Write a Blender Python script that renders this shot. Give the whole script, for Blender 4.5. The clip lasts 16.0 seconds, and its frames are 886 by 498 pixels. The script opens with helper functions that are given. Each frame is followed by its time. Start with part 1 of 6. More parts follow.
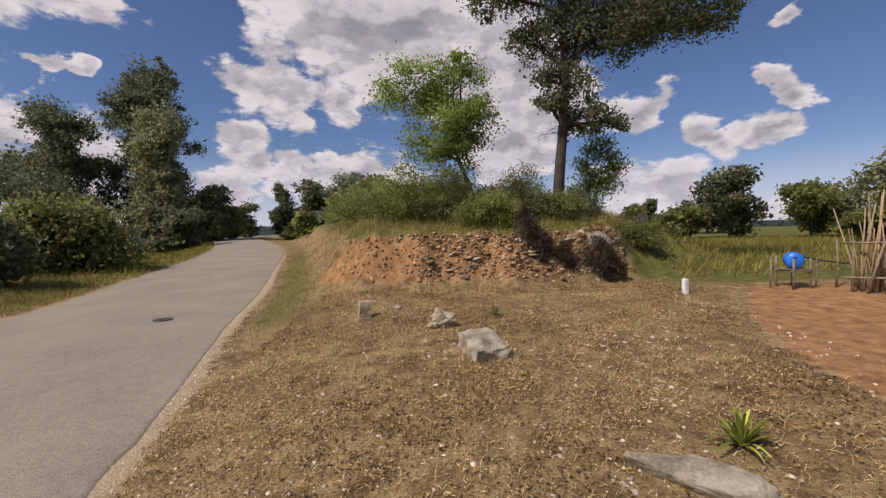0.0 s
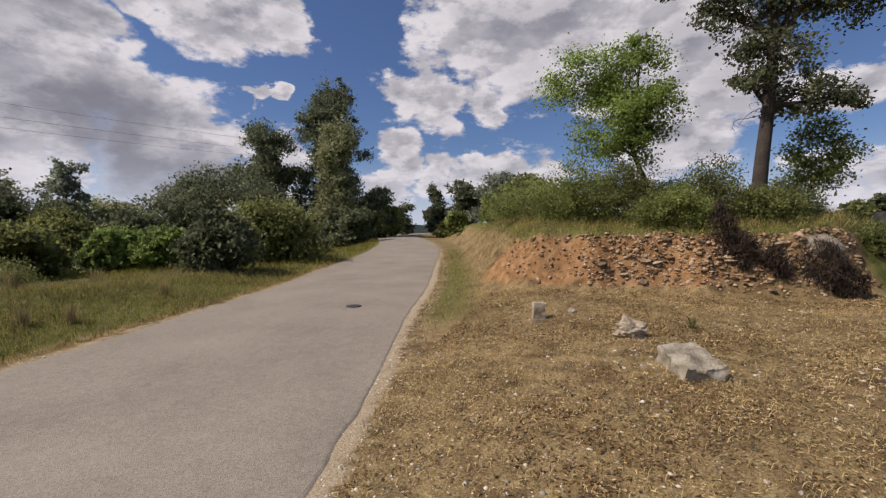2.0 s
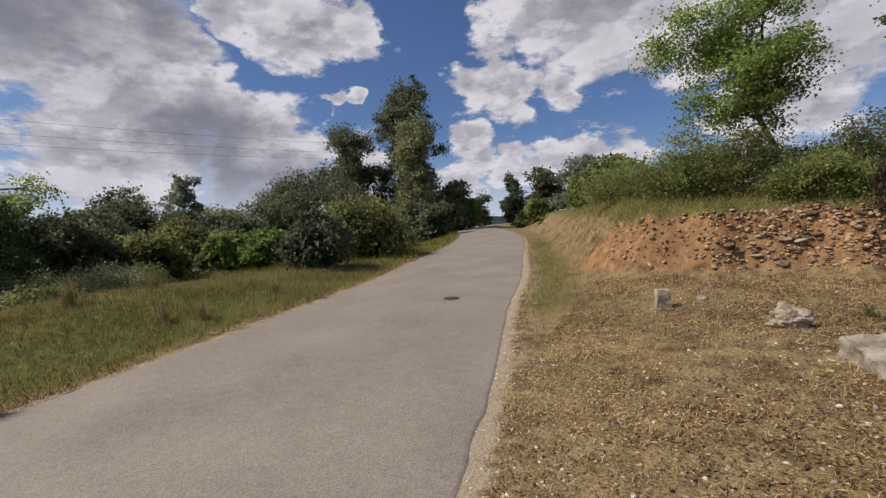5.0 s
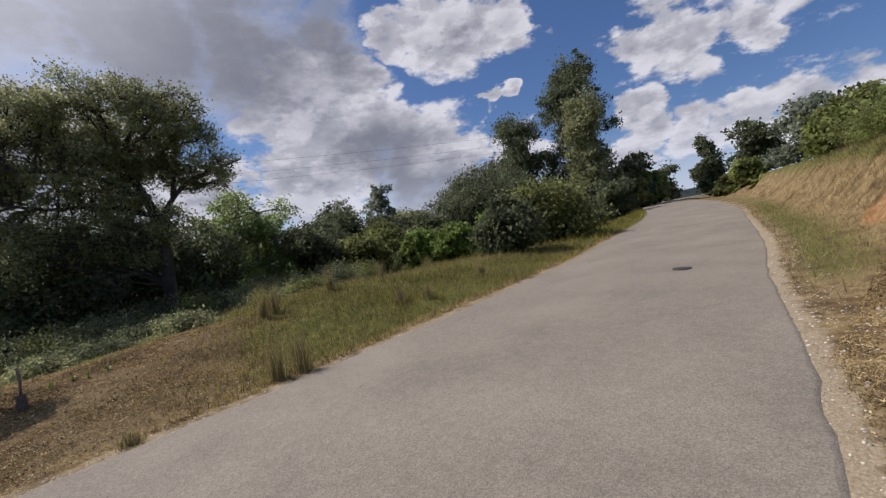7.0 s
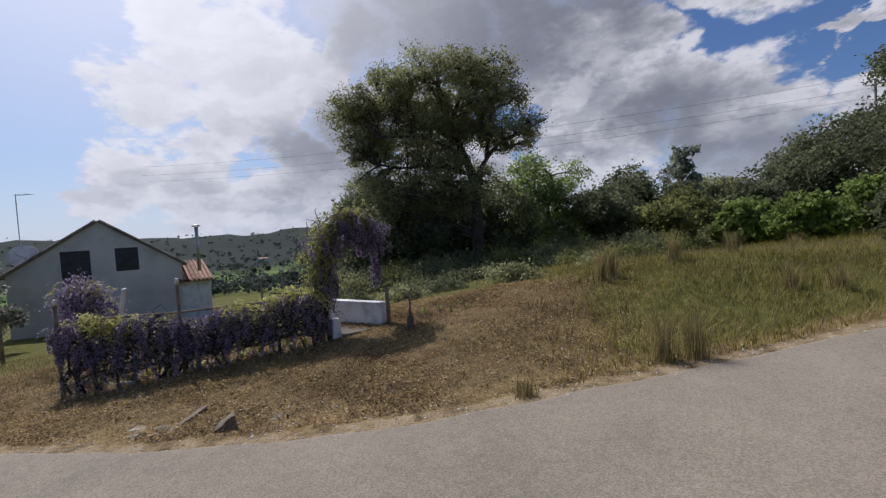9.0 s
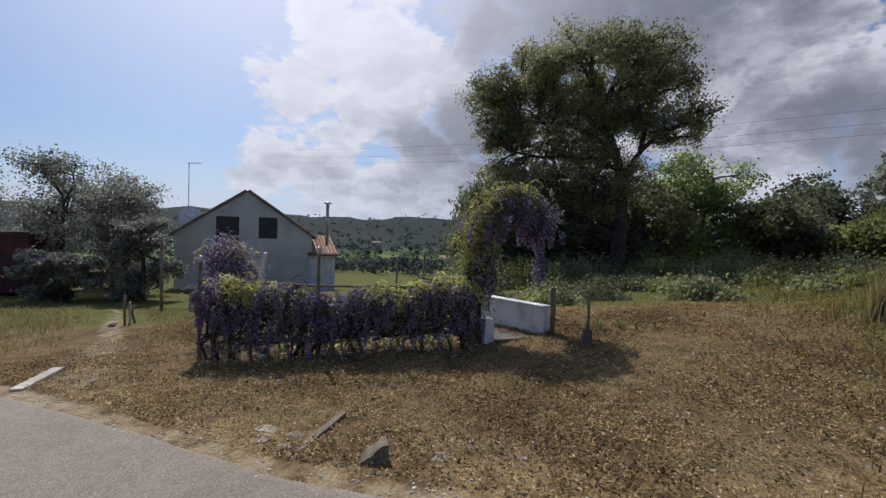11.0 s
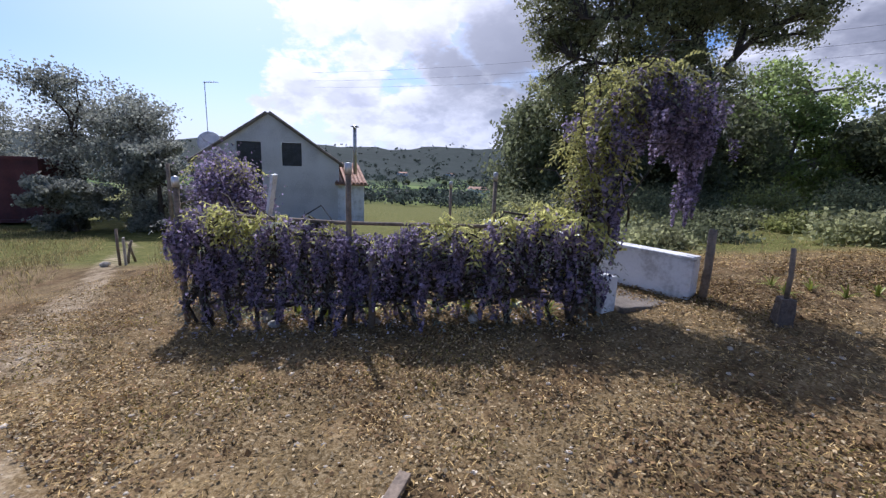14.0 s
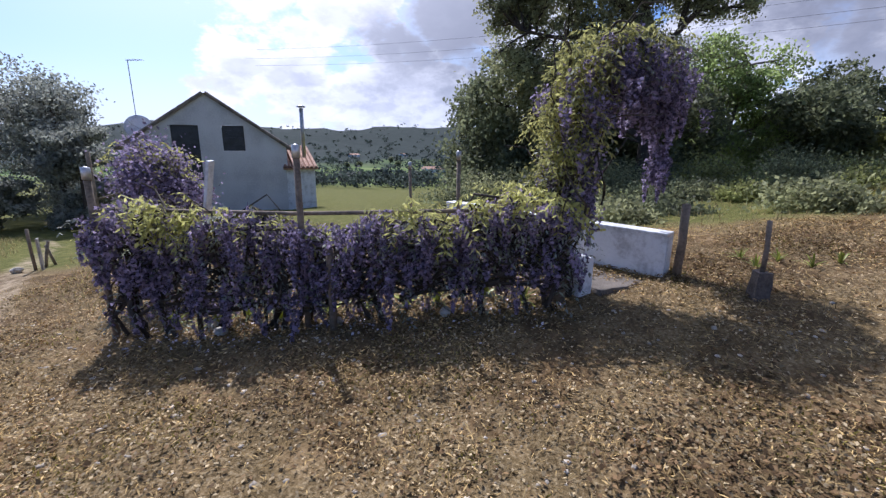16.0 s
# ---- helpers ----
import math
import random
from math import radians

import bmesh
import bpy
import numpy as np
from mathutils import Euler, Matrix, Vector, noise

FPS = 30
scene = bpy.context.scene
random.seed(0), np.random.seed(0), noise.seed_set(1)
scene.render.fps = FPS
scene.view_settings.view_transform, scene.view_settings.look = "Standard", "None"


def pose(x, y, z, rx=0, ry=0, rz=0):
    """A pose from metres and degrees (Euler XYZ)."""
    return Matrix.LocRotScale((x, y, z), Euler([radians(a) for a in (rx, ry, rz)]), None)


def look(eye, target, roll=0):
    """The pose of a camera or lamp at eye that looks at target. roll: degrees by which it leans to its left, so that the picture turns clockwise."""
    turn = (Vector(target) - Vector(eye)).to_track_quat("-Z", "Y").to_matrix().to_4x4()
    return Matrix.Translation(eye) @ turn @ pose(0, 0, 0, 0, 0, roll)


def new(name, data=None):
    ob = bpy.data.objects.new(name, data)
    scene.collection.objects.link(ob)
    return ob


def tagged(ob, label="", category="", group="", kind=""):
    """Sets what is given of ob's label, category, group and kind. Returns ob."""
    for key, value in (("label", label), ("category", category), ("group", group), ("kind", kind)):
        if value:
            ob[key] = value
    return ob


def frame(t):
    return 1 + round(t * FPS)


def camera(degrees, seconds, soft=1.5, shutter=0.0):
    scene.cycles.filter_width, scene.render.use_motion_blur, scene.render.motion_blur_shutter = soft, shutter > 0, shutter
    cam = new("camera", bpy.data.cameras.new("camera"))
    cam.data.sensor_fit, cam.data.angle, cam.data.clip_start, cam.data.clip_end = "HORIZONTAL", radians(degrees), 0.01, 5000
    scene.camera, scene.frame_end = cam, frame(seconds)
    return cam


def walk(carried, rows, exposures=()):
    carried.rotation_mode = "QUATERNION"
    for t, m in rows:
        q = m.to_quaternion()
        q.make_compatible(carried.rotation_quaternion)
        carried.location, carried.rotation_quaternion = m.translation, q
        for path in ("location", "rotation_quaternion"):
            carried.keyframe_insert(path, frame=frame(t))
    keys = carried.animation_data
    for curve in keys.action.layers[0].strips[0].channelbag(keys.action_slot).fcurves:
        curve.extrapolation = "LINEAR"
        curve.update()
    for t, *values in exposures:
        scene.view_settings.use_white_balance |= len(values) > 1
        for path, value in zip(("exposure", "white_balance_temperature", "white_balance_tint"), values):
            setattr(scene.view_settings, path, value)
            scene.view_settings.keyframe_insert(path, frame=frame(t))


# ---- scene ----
cam = camera(92.6, 16.0, soft=1.35)
PATH = [
    (0, (0.0, 0.0, 1.444), (-0.0, 4.997, 1.282), -0.85),
    (0.5, (-0.094, -0.004, 1.447), (-0.454, 4.981, 1.289), 1.55),
    (1, (-0.228, 0.043, 1.429), (-1.062, 4.966, 1.164), 1.86),
    (1.5, (-0.382, 0.007, 1.444), (-1.751, 4.808, 1.167), 0.51),
    (2, (-0.523, 0.015, 1.451), (-2.16, 4.737, 1.291), 0.09),
    (2.5, (-0.617, -0.042, 1.47), (-2.635, 4.532, 1.403), -0.59),
    (3, (-0.755, 0.058, 1.453), (-2.936, 4.554, 1.285), -2.38),
    (3.2, (-0.82, 0.098, 1.432), (-3.048, 4.569, 1.218), -3.57),
    (5.3, (-1.056, 0.081, 1.393), (-3.574, 4.393, 1.14), -2.46),
    (5.5, (-1.089, -0.051, 1.382), (-3.686, 4.213, 1.097), -2.65),
    (6, (-1.258, -0.177, 1.337), (-4.469, 3.639, 0.977), -6.21),
    (6.5, (-1.563, -0.207, 1.294), (-5.341, 3.047, 0.917), -5.52),
    (7, (-1.796, -0.386, 1.168), (-5.721, 2.708, 1.023), -8.26),
    (7.5, (-2.148, -0.6, 1.149), (-6.378, 2.06, 0.981), -5.99),
    (8, (-2.675, -0.837, 1.134), (-7.335, 0.971, 1.003), -4.81),
    (8.5, (-3.094, -1.117, 1.098), (-7.969, -0.009, 1.021), -4.61),
    (9, (-3.377, -1.377, 1.095), (-8.364, -1.064, 0.918), -3.82),
    (9.5, (-3.728, -1.636, 1.111), (-8.717, -1.933, 0.971), -0.83),
    (9.7, (-3.83, -1.75, 1.099), (-8.788, -2.387, 0.965), -0.69),
    (11.8, (-5.369, -2.656, 0.849), (-10.266, -3.625, 0.555), 2.57),
    (12, (-5.484, -2.716, 0.834), (-10.358, -3.732, 0.379), 1.62),
    (12.5, (-5.83, -2.896, 0.795), (-10.609, -4.236, 0.189), 1.74),
    (13, (-6.113, -3.068, 0.766), (-10.812, -4.519, -0.136), 1.03),
    (13.5, (-6.378, -3.217, 0.754), (-11.116, -4.393, -0.326), 1.48),
    (14, (-6.592, -3.304, 0.73), (-11.35, -4.473, -0.268), 2.09),
    (14.5, (-6.765, -3.372, 0.718), (-11.537, -4.43, -0.336), 0.65),
    (15, (-6.838, -3.43, 0.725), (-11.658, -4.234, -0.333), -0.46),
    (15.5, (-6.881, -3.458, 0.721), (-11.695, -4.11, -0.46), -1.14),
    (16, (-6.888, -3.445, 0.722), (-11.694, -4.107, -0.489), 0.56),
]
walk(cam, [(t, look(eye, target, roll)) for t, eye, target, roll in PATH], exposures=[(0.0, -0.08, 6700, 23), (1.5, -0.07, 6550, 21), (3.0, -0.12, 6480, 19), (5.5, -0.14, 6300, 19), (7.5, -0.12, 6060, 18), (9.5, -0.24, 5990, 17), (12.0, -0.17, 5920, 16), (13.0, 0.11, 5870, 17), (14.0, 0.38, 5540, 22), (16.0, 0.48, 5520, 22)])

# ---- light: a sun high behind the house, blue sky with cumulus ----
SUN_YAW, SUN_UP = 126.0, 50.0


def aim(yaw, up):
    """The way to a place in the sky; yaw is counted to the left from +y."""
    a, b = radians(yaw), radians(up)
    return Vector((-math.sin(a) * math.cos(b), math.cos(a) * math.cos(b), math.sin(b)))


sun = new("sun", bpy.data.lights.new("sun", "SUN"))
sun.data.energy, sun.data.angle, sun.data.color = 4.0, radians(0.6), (1.0, 0.94, 0.84)
sun.rotation_euler = (-aim(SUN_YAW, SUN_UP)).to_track_quat("-Z", "Y").to_euler()

# clouds: yaw, height and radius in degrees
CLOUDS_NORTH = [(16, 26, 5.5), (10, 24, 7.0), (3, 25, 7.1), (-4, 20, 6.0), (-9, 22, 6.5), (-14, 18, 5.9), (-9, 12, 5.6), (22, 18, 3.8), (18, 16, 3.3),
                (13, 16, 2.7), (25, 10, 2.9), (20, 8, 3.0), (15, 8, 3.1), (10, 8, 3.2), (6, 7, 3.6), (27, 5, 3.8), (-33, 10, 2.7), (-37, 11, 2.1),
                (-40, 15, 2.0), (-40, 21, 1.4), (-24, 15, 2.9), (-23, 5, 3.3), (-28, 5, 3.2), (-38, 2, 2.3), (-50, 6, 2.1), (42, 16, 1.4)]
CLOUDS_WEST = [(46, 25, 5.5), (52, 25, 3.6), (41, 25, 3.8), (68, 19, 6.9), (62, 20, 4.5), (56, 16, 3.7), (63, 12, 5.4), (71, 10, 4.8), (79, 8, 3.8),
               (49, 12, 4.7), (43, 16, 1.6), (41, 7, 4.9), (64, 17, 6.9), (67, 9, 6.0), (57, 16, 4.2), (69, 20, 5.1), (88, 14, 6.0), (86, 8, 6.0)]
CLOUDS_SOUTH = [(103, 20, 5.0), (99, 24, 3.0), (117, 25, 5.0), (109, 22, 6.7), (119, 17, 4.6), (107, 17, 5.1), (123, 8, 3.4), (115, 6, 4.4), (107, 5, 4.7), (118, 17, 3.6),
                (112, 14, 3.9), (116, 8, 5.3), (104, 6, 6.2), (98, 6, 5.5), (124, 8, 3.8), (96, 16, 3.8)]
CLOUDS_GREY = [(84, 24, 4.2), (55, 11, 5.1), (49, 5, 4.8), (86, 27, 7.9), (74, 25, 7.2), (64, 26, 5.6), (96, 15, 5.9), (59, 12, 4.9), (102, 10, 4.0), (96, 9, 3.5),
               (95, 26, 6.3), (83, 24, 7.1), (74, 23, 5.8), (54, 8, 4.8), (105, 12, 3.6), (98, 14, 4.6), (75, 31, 7.0), (92, 32, 7.0)]


def make_world():
    world = bpy.data.worlds.new("sky")
    world.use_nodes = True
    scene.world = world
    nt = world.node_tree
    nt.nodes.clear()
    N, L = nt.nodes.new, nt.links.new
    out, bg = N("ShaderNodeOutputWorld"), N("ShaderNodeBackground")
    sky = N("ShaderNodeTexSky")
    sky.sky_type, sky.sun_disc = "NISHITA", False
    sky.sun_elevation, sky.sun_rotation = radians(SUN_UP), radians(-SUN_YAW)
    sky.air_density, sky.dust_density, sky.ozone_density = 1.1, 0.4, 5.0
    where = N("ShaderNodeTexCoord").outputs["Generated"]

    def vmath(op, a, b):
        n = N("ShaderNodeVectorMath")
        n.operation = op
        for i, v in enumerate((a, b)):
            if isinstance(v, (tuple, Vector)):
                n.inputs[i].default_value = v
            else:
                L(v, n.inputs[i])
        return n.outputs["Value" if op == "DISTANCE" else "Vector"]

    def fmath(op, *vals):
        n = N("ShaderNodeMath")
        n.operation = op
        for i, v in enumerate(vals):
            if isinstance(v, (int, float)):
                n.inputs[i].default_value = v
            else:
                L(v, n.inputs[i])
        return n.outputs[0]

    def noise_tex(scale, detail, rough=0.55, vec=None):
        n = N("ShaderNodeTexNoise")
        n.inputs["Scale"].default_value, n.inputs["Detail"].default_value, n.inputs["Roughness"].default_value = scale, detail, rough
        L(vec or where, n.inputs["Vector"])
        return n

    def smooth(v, lo, hi, a=0.0, b=1.0):
        n = N("ShaderNodeMapRange")
        n.interpolation_type = "SMOOTHSTEP"
        L(v, n.inputs["Value"])
        for key, x in (("From Min", lo), ("From Max", hi), ("To Min", a), ("To Max", b)):
            n.inputs[key].default_value = x
        return n.outputs["Result"]

    def mixed(f, a, b):
        n = N("ShaderNodeMix")
        n.data_type = "RGBA"
        for key, v in ((0, f), (6, a), (7, b)):
            if isinstance(v, tuple):
                n.inputs[key].default_value = v
            elif isinstance(v, (int, float)):
                n.inputs[key].default_value = v
            else:
                L(v, n.inputs[key])
        return n.outputs[2]

    # ragged outlines: the sky's places are shifted by noise
    stretched = vmath("MULTIPLY", where, (1.0, 1.0, 1.9))
    big = vmath("SUBTRACT", noise_tex(6.0, 8.0, 0.6, stretched).outputs["Color"], (0.5, 0.5, 0.5))
    warped = vmath("ADD", where, vmath("MULTIPLY", big, (0.26, 0.26, 0.15)))
    puffs = noise_tex(8.5, 10.0, 0.6, stretched).outputs["Fac"]
    sunward = noise_tex(8.5, 6.0, 0.6, vmath("ADD", stretched, aim(SUN_YAW, SUN_UP) * 0.03 + Vector((0, 0, 0.025)))).outputs["Fac"]

    def field(blobs, reach):
        total = None
        for yaw, up, r in blobs:
            d = vmath("DISTANCE", warped, aim(yaw, up))
            v = fmath("MULTIPLY_ADD", d, -1.0 / radians(r * reach), 1.0)
            total = v if total is None else fmath("MAXIMUM", total, v)
        return total

    # heaped clouds, lit on the side towards the sun and grey where they are thick
    heaps = fmath("MAXIMUM", fmath("MAXIMUM", field(CLOUDS_NORTH, 1.3), field(CLOUDS_WEST, 1.3)), field(CLOUDS_SOUTH, 1.3))
    dense = fmath("MULTIPLY_ADD", fmath("SUBTRACT", puffs, 0.5), 1.5, heaps)
    mask_b = smooth(dense, 0.06, 0.34)
    lit = smooth(fmath("SUBTRACT", puffs, sunward), -0.1, 0.1)
    thick = smooth(dense, 0.25, 1.05)
    shade = fmath("ADD", fmath("MULTIPLY", thick, 0.42), fmath("MULTIPLY", fmath("SUBTRACT", 1.0, lit), 0.5))
    shade = fmath("MULTIPLY", shade, smooth(vmath("DISTANCE", where, aim(SUN_YAW, SUN_UP)), 0.35, 0.95, 0.35, 1.0))
    tone = mixed(shade, (8.6, 8.55, 8.45, 1), (2.5, 2.65, 3.0, 1))
    # dark sheets: soft-edged, thinner in places
    grey = fmath("MULTIPLY_ADD", fmath("SUBTRACT", puffs, 0.5), 0.6, field(CLOUDS_GREY, 1.4))
    mask_g = smooth(grey, 0.0, 0.75)
    tone = mixed(fmath("MULTIPLY", mask_g, smooth(puffs, 0.25, 0.6, 0.75, 0.95)), tone, (2.2, 2.3, 2.6, 1))
    # scattered cloud in the parts of the sky that no view shows
    sep = N("ShaderNodeSeparateXYZ")
    L(where, sep.inputs[0])
    aloft = smooth(sep.outputs["Z"], 0.5, 0.7)
    scattered = fmath("MULTIPLY", smooth(noise_tex(2.3, 7.0, 0.6).outputs["Fac"], 0.5, 0.62), aloft)
    mask = fmath("MAXIMUM", fmath("MAXIMUM", mask_b, mask_g), scattered)
    # the haze low over the land and the glare round the sun
    glare = vmath("DISTANCE", where, aim(SUN_YAW, SUN_UP - 6))
    glare = smooth(glare, 0.85, 0.1)
    haze = smooth(sep.outputs["Z"], 0.16, -0.02, 0.0, 0.6)
    deep = vmath("MULTIPLY", sky.outputs["Color"], (0.72, 0.8, 0.92))
    clear = mixed(smooth(vmath("DISTANCE", where, aim(SUN_YAW, SUN_UP)), 1.1, 0.6), deep, sky.outputs["Color"])
    clear = mixed(haze, clear, (6.4, 7.4, 9.0, 1))
    whole = mixed(fmath("MULTIPLY", mask, 0.96), clear, tone)
    # a thin bright veil low in the sky
    whole = mixed(smooth(sep.outputs["Z"], 0.2, 0.0, 0.0, 0.42), whole, (7.6, 8.2, 9.2, 1))
    whole = mixed(fmath("MULTIPLY", glare, 0.6), whole, (15.0, 15.0, 15.0, 1))
    L(whole, bg.inputs["Color"])
    bg.inputs["Strength"].default_value = 0.09
    L(bg.outputs[0], out.inputs["Surface"])


make_world()

# ---- materials ----
def material(name, base, rough=0.8, dark=None, light=None, scale=8.0, fine=60.0, bump=0.3, metallic=0.0, per=None, spread=0.25, coat=0.0, through_light=0.0, distance=0.02):
    """A surface with stains at one scale, grain at a finer one, and relief. per: island or object, a random tone for each piece."""
    m = bpy.data.materials.new(name)
    m.use_nodes = True
    nt = m.node_tree
    N, L = nt.nodes.new, nt.links.new
    bs = nt.nodes["Principled BSDF"]
    dark = dark or tuple(c * 0.6 for c in base)
    light = light or tuple(min(1, c * 1.35) for c in base)
    tc = N("ShaderNodeTexCoord")
    a, b = N("ShaderNodeTexNoise"), N("ShaderNodeTexNoise")
    for n, s, d in ((a, scale, 5.0), (b, fine, 4.0)):
        n.inputs["Scale"].default_value, n.inputs["Detail"].default_value = s, d
        L(tc.outputs["Object"], n.inputs["Vector"])
    ramp = N("ShaderNodeValToRGB")
    e = ramp.color_ramp.elements
    e[0].position, e[0].color = 0.32, (*dark, 1)
    e[1].position, e[1].color = 0.7, (*light, 1)
    mid = e.new(0.5)
    mid.color = (*base, 1)
    mix = N("ShaderNodeMath")
    mix.operation = "MULTIPLY_ADD"
    L(b.outputs["Fac"], mix.inputs[0])
    mix.inputs[1].default_value = 0.45
    add = N("ShaderNodeMath")
    add.operation = "MULTIPLY_ADD"
    L(a.outputs["Fac"], add.inputs[0])
    add.inputs[1].default_value = 0.9
    add.inputs[2].default_value = -0.18
    L(add.outputs[0], mix.inputs[2])
    last = mix.outputs[0]
    if per:
        src = N("ShaderNodeNewGeometry").outputs["Random Per Island"] if per == "island" else N("ShaderNodeObjectInfo").outputs["Random"]
        rnd = N("ShaderNodeMath")
        rnd.operation = "MULTIPLY_ADD"
        L(src, rnd.inputs[0])
        rnd.inputs[1].default_value = spread * 2
        sh = N("ShaderNodeMath")
        sh.operation = "SUBTRACT"
        L(last, sh.inputs[0])
        sh.inputs[1].default_value = spread
        L(sh.outputs[0], rnd.inputs[2])
        last = rnd.outputs[0]
    L(last, ramp.inputs[0])
    L(ramp.outputs[0], bs.inputs["Base Color"])
    bs.inputs["Roughness"].default_value, bs.inputs["Metallic"].default_value = rough, metallic
    bs.inputs["Coat Weight"].default_value = coat
    if bump:
        bp = N("ShaderNodeBump")
        bp.inputs["Strength"].default_value, bp.inputs["Distance"].default_value = bump, distance
        L(mix.outputs[0], bp.inputs["Height"])
        L(bp.outputs[0], bs.inputs["Normal"])
    if through_light:
        tr, mx = N("ShaderNodeBsdfTranslucent"), N("ShaderNodeMixShader")
        L(ramp.outputs[0], tr.inputs["Color"])
        mx.inputs[0].default_value = through_light
        L(bs.outputs[0], mx.inputs[1])
        L(tr.outputs[0], mx.inputs[2])
        L(mx.outputs[0], nt.nodes["Material Output"].inputs["Surface"])
    return m


def leafy(name, base, spread=0.13, gloss=0.6, glow=0.55):
    m = material(name, base, rough=gloss, dark=tuple(c * 0.5 for c in base), light=tuple(c * 1.6 for c in base), scale=0.7, fine=3.0, bump=0, per="island", spread=spread, through_light=glow)
    m.node_tree.nodes["Principled BSDF"].inputs["Specular IOR Level"].default_value = 0.2
    return m


